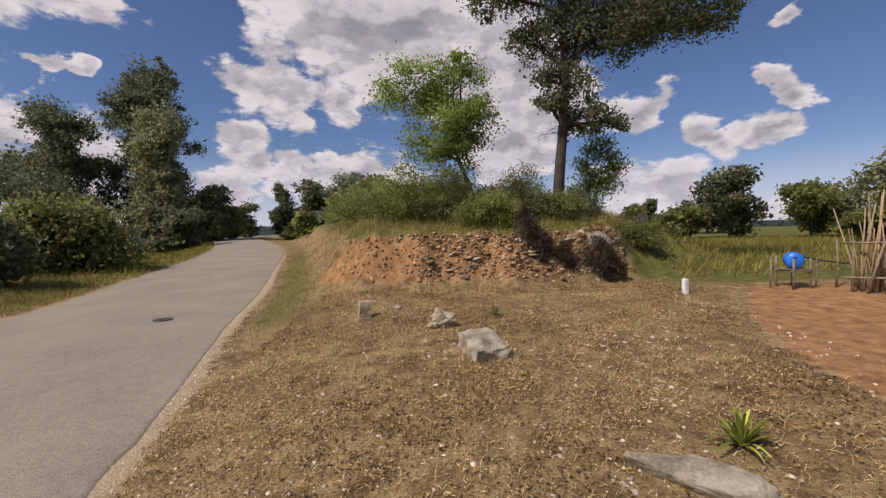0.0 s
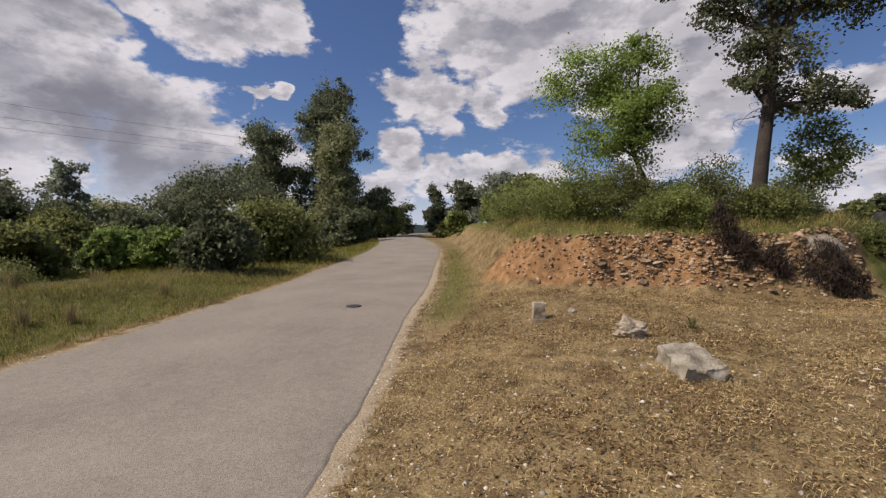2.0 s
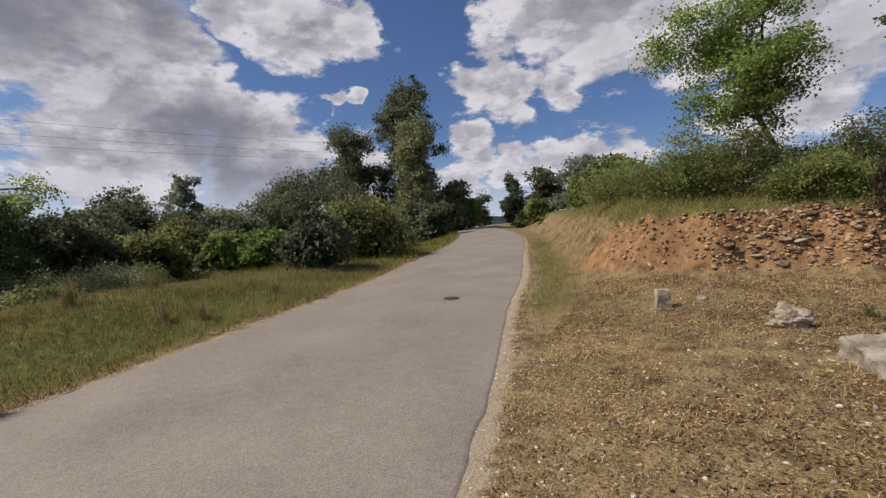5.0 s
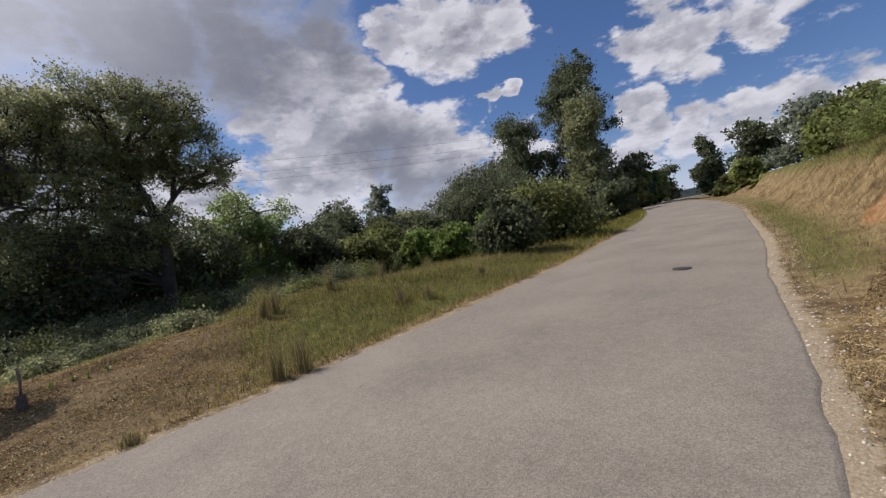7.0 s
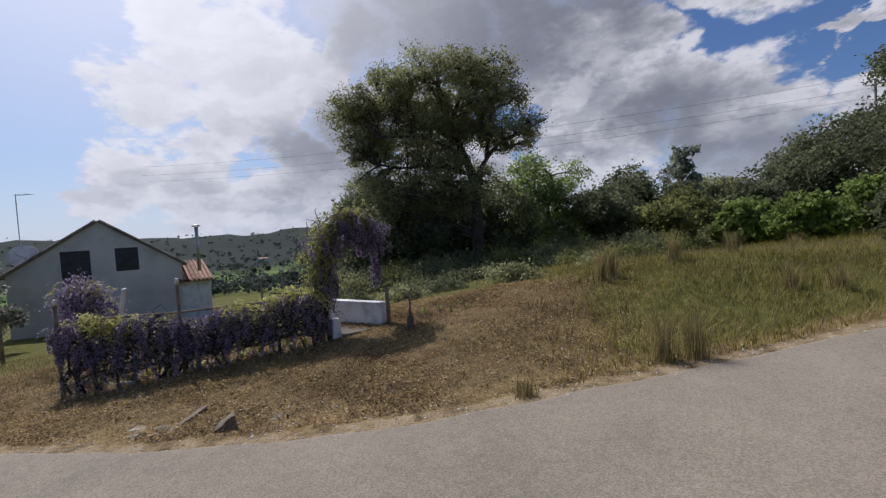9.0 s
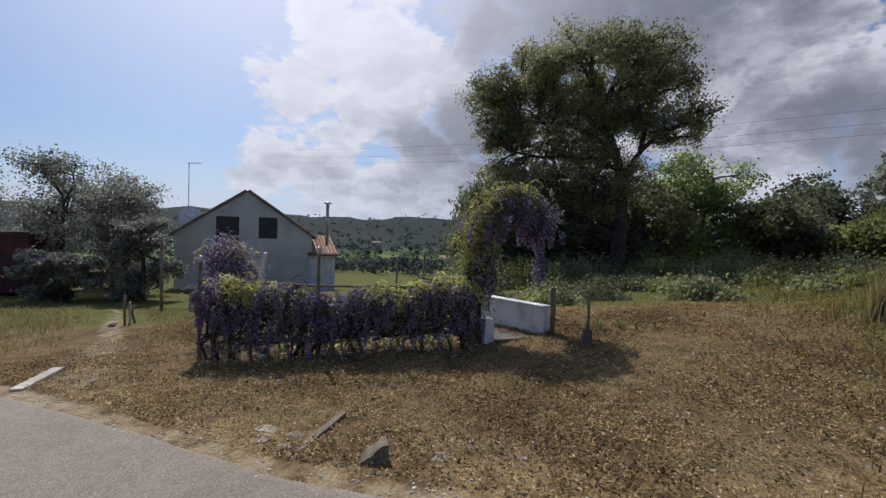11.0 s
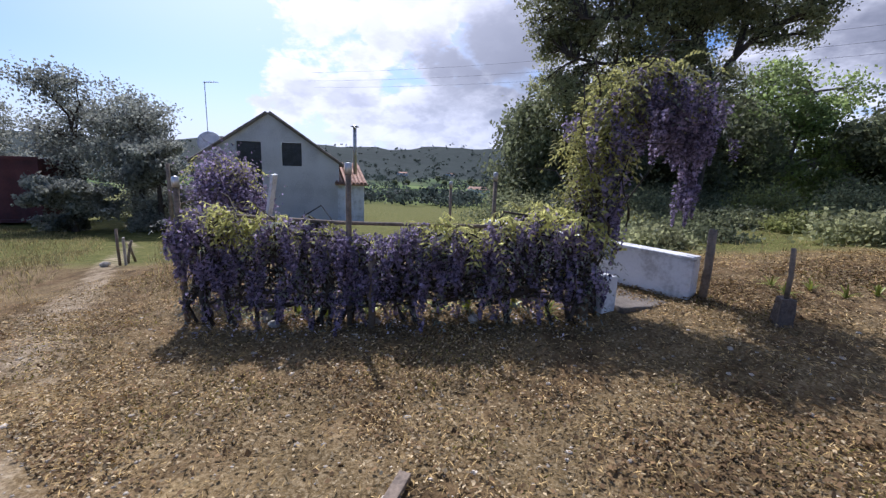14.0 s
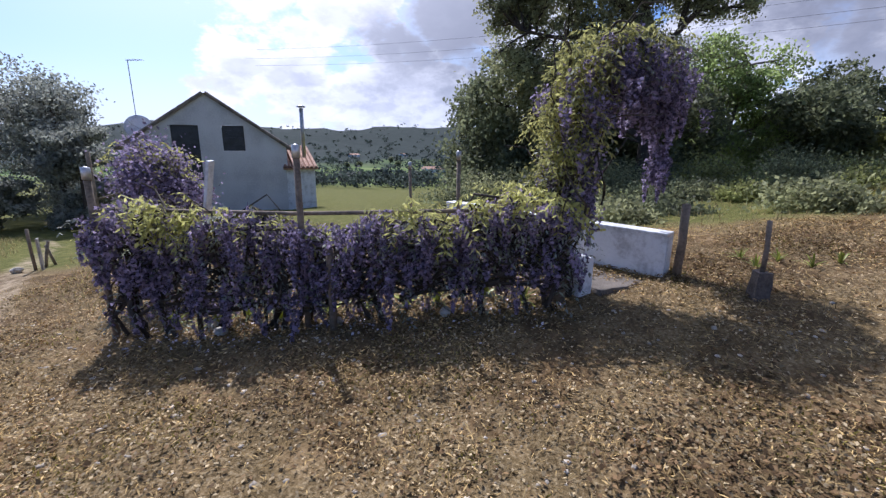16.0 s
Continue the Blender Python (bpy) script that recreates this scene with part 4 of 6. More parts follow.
plant("bramble_bush", B, "fresh green bramble bush on the bank above the road", "bush", (0.04, [(0, 0, 0), (0, 0, 0.8)]),
      [(0, 0, 0.9, 1.3, 1.3, 0.6), (-0.9, 0.6, 0.6, 0.9, 1.0, 0.5), (1.1, 0.5, 1.0, 1.2, 1.2, 0.7), (0.4, 2.0, 1.3, 1.3, 1.3, 0.7)], "fresh", 0.14, 14000, 150)

# ---- the bank: young tree, cork oak and scrub ----
B = on_ground(0.9, 11.2)
plant("young_tree", B, "young bright green tree with a forked trunk on the bank", "tree",
      (0.09, [(0, 0, 0), (-0.1, 0, 0.8), (-0.45, 0, 1.6), (-0.7, 0, 2.6)]),
      rel(B, (-0.7, 11.1, 5.2, (0.85, 0.8, 0.5)), (0.4, 11.1, 5.3, (0.7, 0.7, 0.6)), (0.1, 11.2, 4.5, (0.9, 0.9, 0.55)), (0.8, 11.1, 4.5, (0.65, 0.7, 0.5)), (-0.2, 11.2, 3.8, (0.8, 0.8, 0.45)), (0.6, 11.0, 3.7, (0.65, 0.7, 0.4)), (0.55, 11.1, 5.85, (0.35, 0.4, 0.28))),
      "bright", 0.045, 23000, 160, clump=0.26, hollow=0.05, clumps_per=20, bare=((8, 1.0, 2.4, 0.7),))
B = on_ground(3.4, 12.6)
plant("cork_oak_tree", B, "tall cork oak with dark bark and ragged crown on the bank", "tree",
      (0.19, [(0, 0, 0), (0.08, 0, 1.4), (0.2, 0, 2.7), (0.28, 0, 4.2), (0.18, 0.1, 6.0), (0.1, 0, 8.2)]),
      rel(B, (6.6, 12.7, 7.7, (1.5, 1.2, 0.6)), (5.2, 12.5, 7.3, (1.1, 1.0, 0.6)), (8.0, 12.7, 7.9, (0.8, 0.8, 0.4)), (3.9, 12.6, 7.4, (0.9, 1, 0.8)), (2.6, 12.8, 7.3, (0.6, 0.8, 0.55)), (1.5, 12.7, 8.3, (0.8, 0.8, 0.3)), (3.7, 12.6, 6.0, (0.7, 0.8, 0.7)),
          (4.2, 12.5, 4.9, (0.7, 0.7, 0.5)), (5.0, 12.5, 4.6, (0.5, 0.5, 0.4)), (3.2, 12.6, 5.3, (0.45, 0.5, 0.35)), (5.3, 12.9, 9.2, (2.6, 1.8, 1.0)), (2.6, 12.6, 9.6, (1.8, 1.6, 1.0))),
      "dark", 0.066, 44000, 161, clump=0.26, hollow=0.1, clumps_per=44, bare=((34, 2.4, 5.2, 1.3),))
B = on_ground(4.9, 13.6)
plant("sapling", B, "light green sapling behind the cork oak", "tree", (0.04, [(0, 0, 0), (0, 0, 1.2)]), [(0.1, 0, 2.2, 0.4, 0.4, 0.3), (0.5, 0, 1.7, 0.45, 0.4, 0.35), (-0.2, 0.1, 1.5, 0.4, 0.4, 0.35), (0.3, 0, 1.1, 0.4, 0.4, 0.35), (-0.3, 0, 0.6, 0.5, 0.5, 0.4)], "fresh", 0.05, 7000, 162, hollow=0.0, clump=0.4, clumps_per=20)
SCRUB = [(-0.9, 10.9, 1.5, 0.9, "fresh"), (0.1, 10.6, 1.4, 0.8, "scrub"), (2.0, 10.9, 1.4, 0.8, "scrub"), (1.1, 9.9, 0.8, 0.8, "fresh"), (-1.4, 11.8, 0.9, 0.9, "scrub"), (2.9, 10.6, 0.8, 0.7, "scrub"),
         (5.2, 11.3, 0.7, 0.7, "scrub"), (3.6, 11.4, 0.8, 0.6, "dark"), (-2.4, 13.0, 0.9, 1.1, "fresh"), (-3.0, 16.0, 1.0, 1.2, "scrub"), (-1.6, 14.5, 1.0, 1.2, "scrub"), (1.6, 12.6, 1.0, 1.1, "scrub"), (0.2, 12.9, 1.2, 1.1, "scrub")]
for k, (x, y, h, w, leaf) in enumerate(SCRUB):
    B = on_ground(x, y)
    plant("scrub_bush", B, "wild scrub bush on top of the bank", "bush", (0.025, [(0, 0, 0), (0, 0, h * 0.5)]),
          [(0, 0, h * 0.6, w * 0.6, w * 0.6, h * 0.4), (w * 0.5, 0, h * 0.4, w * 0.5, w * 0.5, h * 0.35), (-w * 0.5, 0.1, h * 0.4, w * 0.5, w * 0.5, h * 0.35)], leaf, 0.034, 8500, 170 + k, group="scrub on the bank", clump=0.3, hollow=0.0)
# dark roots and dead brush hanging down the face
for k, (x, y, h, w) in enumerate(((1.85, 9.3, 1.15, 0.2), (2.2, 9.2, 0.8, 0.2), (2.65, 9.15, 0.55, 0.25), (3.3, 9.2, 0.85, 0.3), (3.75, 9.2, 0.6, 0.22))):
    B = on_ground(x, y)
    plant("hanging_roots", B, "dark dead roots hanging over the bank's face", "roots", (0.02, [(0, 0, 0), (0, 0, h * 0.4)]), [(0, 0.05, h * 0.5, w, w * 0.5, h * 0.5)], "roots", 0.013, 1700, 190 + k, group="hanging roots", droop=1.8, long=9.0, clumps_per=60)
# trees behind the field
for k, (x, y, h, w, leaf) in enumerate(((20.0, 28.5, 4.8, 2.3, "dark"), (23.5, 27.0, 3.4, 2.4, "scrub"), (27.0, 24.0, 5.2, 3.2, "oak"), (31.0, 24.5, 4.8, 3.0, "dark"), (16.5, 29.5, 2.2, 2.2, "scrub"), (19.6, 40.0, 3.4, 0.8, "dark"), (14.5, 33.0, 2.6, 1.4, "scrub"), (34.0, 36.0, 4.0, 3.0, "dark"), (25.0, 40.0, 3.6, 3.2, "dark"), (22.0, 21.0, 2.0, 1.8, "scrub"))):
    B = on_ground(x, y)
    rng = np.random.default_rng(200 + k)
    blobs = [(rng.uniform(-0.5, 0.5) * w, rng.uniform(-0.5, 0.5) * w, h * f, w * rng.uniform(0.4, 0.6), w * rng.uniform(0.4, 0.6), h * 0.16) for f in (0.25, 0.4, 0.55, 0.68, 0.82)]
    plant("field_tree", B, "bushy green tree behind the field", "tree", (0.12, [(0, 0, 0), (0, 0, h * 0.7)]), blobs, leaf, 0.18, 5000, 200 + k, group="trees behind the field", hollow=0.35)
# olive trees past the garden
for k, (x, y, h, w) in enumerate(((-20.2, -22.4, 5.7, 2.2), (-20.2, -27.4, 5.6, 2.1), (-20.6, -19.6, 5.0, 1.7), (-19.4, -17.4, 3.2, 1.0), (-17.6, -19.2, 1.8, 1.1), (-16.8, -30.4, 5.4, 2.2), (-23.5, -23.5, 4.6, 1.9))):
    B = on_ground(x, y)
    rng = np.random.default_rng(220 + k)
    blobs = [(rng.uniform(-0.6, 0.6) * w, rng.uniform(-0.6, 0.6) * w, h * f, w * rng.uniform(0.4, 0.6), w * rng.uniform(0.4, 0.6), h * rng.uniform(0.06, 0.1)) for f in (0.16, 0.3, 0.4, 0.5, 0.58, 0.66, 0.74, 0.8, 0.86, 0.92, 0.97)]
    plant("olive_tree", B, "grey-green olive tree beyond the garden path", "tree", (0.14, [(0, 0, 0), (0.1, 0.1, h * 0.3), (0, 0, h * 0.6)]), blobs, "olive_hazed", 0.08, 13000, 220 + k, group="olive trees", hollow=0.1, clump=0.36, clumps_per=20)
# low growth along the wood's edge and beside the garden wall
rng_low = np.random.default_rng(240)
for k in range(34):
    if k < 16:
        x, y, h, w = rng_low.uniform(-21.5, -18.5), -5 + k * 0.95, rng_low.uniform(0.7, 1.3), rng_low.uniform(0.8, 1.3)
    else:
        x, y, h, w = rng_low.uniform(-18, -12.6), rng_low.uniform(-3.0, 5.5), rng_low.uniform(0.25, 0.45), rng_low.uniform(0.4, 0.8)
    B = on_ground(x, y)
    plant("undergrowth_bush", B, "low dark green undergrowth at the wood's edge", "bush", (0.015, [(0, 0, 0), (0, 0, h * 0.5)]), [(0, 0, h * 0.5, w * 0.7, w * 0.7, h * 0.4), (0.4 * w, 0.4 * w, h * 0.3, w * 0.6, w * 0.6, h * 0.3)],
          ("dark", "oak", "dark", "scrub")[k % 4], 0.05, 2600, 250 + k, group="undergrowth at the wood", twigs=False, clump=0.4, hollow=0.2)

# ---- the house below the garden ----
def house():
    U, V = Vector((-0.56, 0.83, 0)).normalized(), Vector((-0.83, -0.56, 0)).normalized()
    c = Vector((-26.75, -17.95, 0))
    root = thing("house", (c.x, c.y, -3.0), "pale rendered house with a gable, dark shutters and tiled roof", "house")
    root.rotation_euler = (0, 0, math.atan2(U.y, U.x))
    # local: x along the gable wall, y towards the back, z from -3 m
    W, RISE, EAVE, DEPTH = 3.6, 2.5, 3.42, 9.0
    holes = [(0.6, 1.62, 3.25, 4.5), (-1.6, -0.42, 1.8, 4.47)]

    def top(x):
        return EAVE + RISE * (1 - abs(x) / W)

    # the gable wall, in strips round the openings
    xs = sorted({-W, W, 0.0, *(v for h in holes for v in h[:2])})
    bm = bmesh.new()
    for a, b in zip(xs[:-1], xs[1:]):
        spans = [(0.0, None)]
        for x0, x1, z0, z1 in holes:
            if x0 <= a and b <= x1:
                spans = [(0.0, z0), (z1, None)]
        for lo, hi in spans:
            f = [bm.verts.new((x, y, z)) for y in (0.0, 0.3) for x, z in ((a, lo), (b, lo), (b, hi if hi is not None else top(b)), (a, hi if hi is not None else top(a)))]
            for q in ((0, 1, 2, 3), (7, 6, 5, 4), (0, 4, 5, 1), (3, 2, 6, 7), (1, 5, 6, 2), (4, 0, 3, 7)):
                bm.faces.new([f[k] for k in q])
    bmesh.ops.remove_doubles(bm, verts=bm.verts[:], dist=0.001)
    bmesh.ops.recalc_face_normals(bm, faces=bm.faces[:])
    part("gable_wall", bm, M["render_wall"], root)
    for name, x in (("side_wall", -W + 0.15), ("side_wall", W - 0.15)):
        part(name, box(0.3, DEPTH - 0.31, EAVE - 0.05, at=(x, 0.305 + (DEPTH - 0.31) / 2, (EAVE - 0.05) / 2)), M["render_wall"], root)
    part("back_wall", box(2 * W - 0.61, 0.25, EAVE, at=(0, DEPTH - 0.14, EAVE / 2)), M["render_wall"], root)
    for x0, x1, z0, z1 in holes:
        is_door = z1 - z0 > 2
        p = part("door" if is_door else "window", box(x1 - x0 - 0.02, 0.05, z1 - z0 - 0.02, 0.01, ((x0 + x1) / 2, 0.14, (z0 + z1) / 2)), M["shutter"], root, "closed dark shutter")
        for k in range(7 if not is_door else 5):
            z = z0 + (z1 - z0) * (k + 0.7) / (7.4 if not is_door else 5.4)
            part("slat", box(x1 - x0 - 0.16, 0.02, 0.07, 0.008, ((x0 + x1) / 2, 0.108, z)), M["shutter"], p)
    slope = math.hypot(W + 0.25, RISE * (W + 0.25) / W)
    for sgn in (-1, 1):
        tilt = math.atan2(RISE, W)
        bm = box(slope, DEPTH + 0.3, 0.06)
        roof = part("roof", bm, M["tile_dark"], root)
        mid = Vector((sgn * (W + 0.25) / 2, DEPTH / 2, EAVE + RISE - (RISE / W) * (W + 0.25) / 2 + 0.04))
        roof.matrix_local = Matrix.Translation(mid) @ Matrix.Rotation(sgn * tilt, 4, "Y")
        tile = tubes("tile", [([(0, 0, 0), (0.2, 0, 0.012), (0.36, 0, 0.02)], [0.085, 0.08, 0.07])], M["tile_dark"], 8)
        for k in range(13):
            t = part("tile", tile, None, roof)
            t.location = (-slope / 2 + 0.02 + k * slope / 13.2, -(DEPTH + 0.3) / 2 + 0.05, 0.05)
    return root


house()


def annex():
    root = thing("annex", (-29.1, -14.4, -3.0), "low white outbuilding with an orange tiled roof", "outbuilding", turn=124.0)
    part("wall", box(1.5, 3.2, 2.3, 0.02, (0, 1.6, 1.15)), M["white_paint"], root)
    roof = part("roof", box(1.8, 3.7, 0.07), M["tile"], root)
    roof.matrix_local = Matrix.Translation((0, 1.5, 2.85)) @ Matrix.Rotation(radians(17), 4, "X")
    tile = tubes("tile", [([(0, -1.82, 0), (0, 0, 0.01), (0, 1.82, 0)], [0.09, 0.085, 0.09])], M["tile"], 8)
    for k in range(8):
        part("tile", tile, None, roof).location = (-0.78 + k * 0.222, 0, 0.06)
    return root


annex()


def flue():
    root = thing("chimney_flue", (-29.2, -14.2, 0.1), "tall metal chimney flue with a cap on the outbuilding", "chimney")
    part("pipe", capped_pole("pipe", [(0, 0, -0.2), (0, 0, 1.2), (0, 0, 2.35)], 0.1, M["metal"], 14), None, root)
    part("cowl", capped_pole("cowl", [(0, 0, 2.4), (0, 0, 2.44), (0, 0, 2.5)], [0.22, 0.24, 0.12], M["metal"], 14), None, root)
    for a in range(3):
        x, y = 0.09 * math.cos(a * 2.1), 0.09 * math.sin(a * 2.1)
        part("bracket", capped_pole("bracket", [(x, y, 2.3), (x * 1.5, y * 1.5, 2.42)], 0.012, M["metal"], 6), None, root)


flue()


def dish():
    root = thing("satellite_dish", (-27.0, -21.85, 0.74), "large grey mesh satellite dish on the house roof", "satellite dish")
    part("pole", capped_pole("pole", [(0, 0, -0.05), (0, 0, 0.3), (0, 0, 0.6)], 0.05, M["metal"]), None, root)
    bm = bmesh.new()
    bmesh.ops.create_uvsphere(bm, u_segments=28, v_segments=18, radius=1.0)
    bmesh.ops.delete(bm, geom=[v for v in bm.verts if v.co.z > -0.78], context="VERTS")
    for v in bm.verts:
        v.co.z = (v.co.z + 0.78) * 0.9
    bmesh.ops.solidify(bm, geom=bm.faces[:], thickness=0.015)
    reflector = part("reflector", bm, M["white_paint"], root, smooth=True)
    reflector.matrix_local = Matrix.Translation((0.15, 0, 0.68)) @ Matrix.Rotation(radians(35), 4, "Z") @ Matrix.Rotation(radians(70), 4, "Y") @ Matrix.Diagonal((1.25, 1.25, 1.25, 1))
    part("feed_arm", capped_pole("feed_arm", [(0.1, 0, 0.58), (0.5, 0, 0.73), (0.75, 0, 0.98)], 0.015, M["metal"], 6), None, root)


dish()


def mast():
    root = thing("aerial_mast", (-28.4, -23.3, -2.9), "thin metal aerial mast behind the house", "aerial")
    part("pole", capped_pole("pole", [(0, 0, 0), (0.02, 0, 4), (0, 0, 7.75)], 0.022, M["metal"], 8), None, root)
    part("boom", capped_pole("boom", [(0, -0.1, 7.7), (0, 0.9, 7.72)], 0.015, M["metal"], 6), None, root)
    for k in range(6):
        part("element", capped_pole("element", [(-0.25, 0.1 + k * 0.14, 7.72), (0.25, 0.1 + k * 0.14, 7.72)], 0.006, M["metal"], 5), None, root)


mast()


def container():
    a, b = CONT_A, CONT_B
    d = (b - a).normalized()
    root = thing("shipping_container", (a.x, a.y, CONT_Z), "dark red corrugated steel container behind the garden path", "container", turn=math.degrees(math.atan2(d.y, d.x)))
    L, H = 6.06, 2.4
    rib = []
    n = 44
    for k in range(n + 1):
        x = -2.6 + L * k / n
        y = 0.0 if k % 4 in (0, 1) else 0.035
        rib.append((x, y))
    bm = bmesh.new()
    lo = [bm.verts.new((x, y, 0.12)) for x, y in rib]
    hi = [bm.verts.new((x, y, H - 0.1)) for x, y in rib]
    for k in range(n):
        bm.faces.new((lo[k], lo[k + 1], hi[k + 1], hi[k]))
    part("side_panel", bm, M["rust"], root)
    part("body", box(L - 0.1, 2.3, H - 0.14, 0.01, (L / 2 - 2.6, -1.2 if CONT_FLIP else 1.2, H / 2)), M["rust"], root)
    for z in (0.06, H - 0.05):
        part("rail", box(L, 0.1, 0.12, 0.01, (L / 2 - 2.6, 0.0, z)), M["rust"], root)
    for x in (-2.55, L - 2.65):
        part("corner_post", box(0.14, 0.12, H, 0.01, (x, 0.0, H / 2)), M["rust"], root)
    s = 0.055 if CONT_FLIP else -0.045
    for x, z, w, h in ((-0.9, 1.75, 0.16, 0.22), (-0.9, 1.3, 0.12, 0.26), (0.9, 1.85, 0.18, 0.22), (0.95, 1.4, 0.16, 0.28), (-0.8, 0.8, 0.1, 0.12), (-0.1, 0.8, 0.14, 0.1)):
        part("marking", box(w, 0.004, h, 0, (x, s, z)), M["mark_white"], root, "plain white painted mark")


CONT_A, CONT_B, CONT_Z, CONT_FLIP = Vector((-16.25, -24.4, 0)), Vector((-18.4, -21.5, 0)), -2.0, False
container()


# ---- the wisteria hedge ----
H0, H1 = np.array([-9.75, -6.55]), np.array([-10.12, -2.9])


def hedge_place(u, off=0.0):
    """u from 0 to 1 along the hedge, off towards the road."""
    d = (H1 - H0) / np.linalg.norm(H1 - H0)
    p = H0 + (H1 - H0) * u + np.array([d[1], -d[0]]) * off
    return p[0], p[1]


def raceme(seed, length, width):
    """A hanging cluster of wisteria flowers."""
    rng = np.random.default_rng(seed)
    n = int(70 * length / 0.2)
    t = rng.uniform(0, 1, n) ** 0.8
    a = rng.uniform(0, 2 * np.pi, n)
    r = width * (0.35 + 0.65 * np.sin(np.clip(t * 1.1 + 0.1, 0, 1) * np.pi) ** 0.7) * (1 - 0.65 * t) * rng.uniform(0.75, 1.1, n)
    c = np.stack([r * np.cos(a), r * np.sin(a), -length * t], -1)
    v, f = leaf_arrays(c, 0.026, rng, long=1.15)
    stem, sf = tube_arrays([([(0, 0, 0.03), (0, 0, -length * 0.5), (0, 0, -length)], [0.003, 0.002, 0.001])], 3)
    me = from_arrays("blossom", np.concatenate([v, stem]), np.concatenate([f, sf + len(v)]), M["wist_flower"])
    return me


RACEMES = [raceme(300 + k, l, w) for k, (l, w) in enumerate(((0.18, 0.04), (0.24, 0.045), (0.3, 0.045), (0.14, 0.04), (0.36, 0.05)))]


def pinnate(centres, rng, size=0.06, pairs=5):
    """Feathered leaves: pairs of leaflets along a drooping rib."""
    out = []
    for c in centres:
        a = rng.uniform(0, 2 * np.pi)
        d = np.array([np.cos(a), np.sin(a), rng.uniform(-0.5, 0.4)])
        side = np.array([-d[1], d[0], 0])
        for k in range(pairs):
            s = 0.035 * (k + 0.5)
            drop = np.array([0, 0, -0.5 * s * s / 0.1])
            for sg in (-1, 1):
                root = c + d * s + drop
                tilt = rng.uniform(0.1, 1.2)
                tip = root + side * sg * size * math.cos(tilt) + d * size * 0.35 + np.array([0, 0, -size * math.sin(tilt)])
                mid = (root + tip) / 2
                w = d * size * 0.2 + np.array([0, 0, size * rng.uniform(-0.12, 0.12)])
                out.append((root, mid + w, tip, mid - w))
    V = np.array(out).reshape(-1, 3)
    return V, np.arange(len(V)).reshape(-1, 4)


def hedge():
    rng = np.random.default_rng(400)
    x, y = hedge_place(0.5)
    base = np.array([x, y, z_at(x, y)])
    root = thing("wisteria_hedge", base, "flowering purple wisteria trained along a low fence", "hedge")

    def low(u):
        px, py = hedge_place(u)
        return z_at(px, py)

    def high(u):
        return 0.16 + 0.05 * math.sin(u * 9) + 0.12 * step(u, 0.55, 0.95) + 0.06 * math.sin(u * 23)

    # woody stems and tangled runners
    lines = []
    for u in np.r_[rng.uniform(0.03, 0.97, 20), 0.38, 0.4, 0.97, 0.02]:
        a = np.array([*hedge_place(u, rng.uniform(-0.06, 0.06)), low(u) - 0.03])
        u2 = np.clip(u + rng.uniform(-0.08, 0.08), 0, 1)
        b = np.array([*hedge_place(u2, rng.uniform(-0.12, 0.12)), high(u2) - rng.uniform(0, 0.25)])
        lines.append((sway(a, b, rng, 0.2, 7) - base, np.linspace(rng.uniform(0.014, 0.03), 0.008, 7)))
    for _ in range(300):
        u = rng.uniform(0, 1)
        u2 = np.clip(u + rng.uniform(-0.16, 0.16), 0, 1)
        h = [low(u) + rng.uniform(0.15, 1.0) * (high(u) - low(u)), low(u2) + rng.uniform(0.15, 1.0) * (high(u2) - low(u2))]
        a = np.array([*hedge_place(u, rng.uniform(-0.16, 0.16)), h[0]])
        b = np.array([*hedge_place(u2, rng.uniform(-0.16, 0.16)), h[1]])
        lines.append((sway(a, b, rng, 0.35, 6) - base, np.linspace(0.011, 0.005, 6)))
    for _ in range(46):
        u = rng.uniform(0, 0.85)
        u2 = min(1.0, u + rng.uniform(0.1, 0.3))
        f = rng.uniform(0.22, 0.6)
        a, b = (np.array([*hedge_place(q, rng.uniform(-0.12, 0.14)), low(q) + (f + rng.normal() * 0.05) * (high(q) - low(q))]) for q in (u, u2))
        lines.append((sway(a, b, rng, 0.12, 7) - base, np.linspace(0.015, 0.008, 7)))
    part("vine", tubes("vine", lines, M["bark"], 6), None, root)
    # leaves, thick along the top, thin below
    top, inner = [], []
    tufts = np.r_[rng.uniform(0.05, 0.32, 6), rng.uniform(0.55, 1.0, 8)]
    for _ in range(330):
        u = float(np.clip(rng.choice(tufts) + rng.normal() * 0.025, 0, 1)) if rng.uniform() < 0.7 else rng.uniform(0, 1)
        px, py = hedge_place(u, rng.normal() * 0.14)
        top.append((px, py, high(u) + rng.normal() * 0.055))
    for _ in range(800):
        u = rng.uniform(0, 1)
        px, py = hedge_place(u, rng.uniform(-0.2, 0.2))
        inner.append((px, py, low(u) + (0.1 + 0.9 * rng.uniform() ** 0.7) * (high(u) - low(u))))
    v, f = pinnate(np.array(top) - base, rng)
    part("young_foliage", from_arrays("young_foliage", v, f, M["wist_leaf"]), None, root, "yellow-green young leaves")
    v, f = pinnate(np.array(inner[:260]) - base, rng, 0.045)
    part("pale_foliage", from_arrays("pale_foliage", v, f, M["olive"]), None, root, "pale grey-green leaves")
    v, f = pinnate(np.array(inner[260:]) - base, rng, 0.045)
    part("foliage", from_arrays("foliage", v, f, M["olive_hazed"]), None, root)
    for k in range(220):
        u = rng.uniform(-0.01, 1.0)
        f = rng.beta(2.1, 1.05)
        if f < 0.25 and rng.uniform() < 0.3:
            f += 0.35
        z = low(u) + 0.14 + f * (high(u) - low(u) - 0.1)
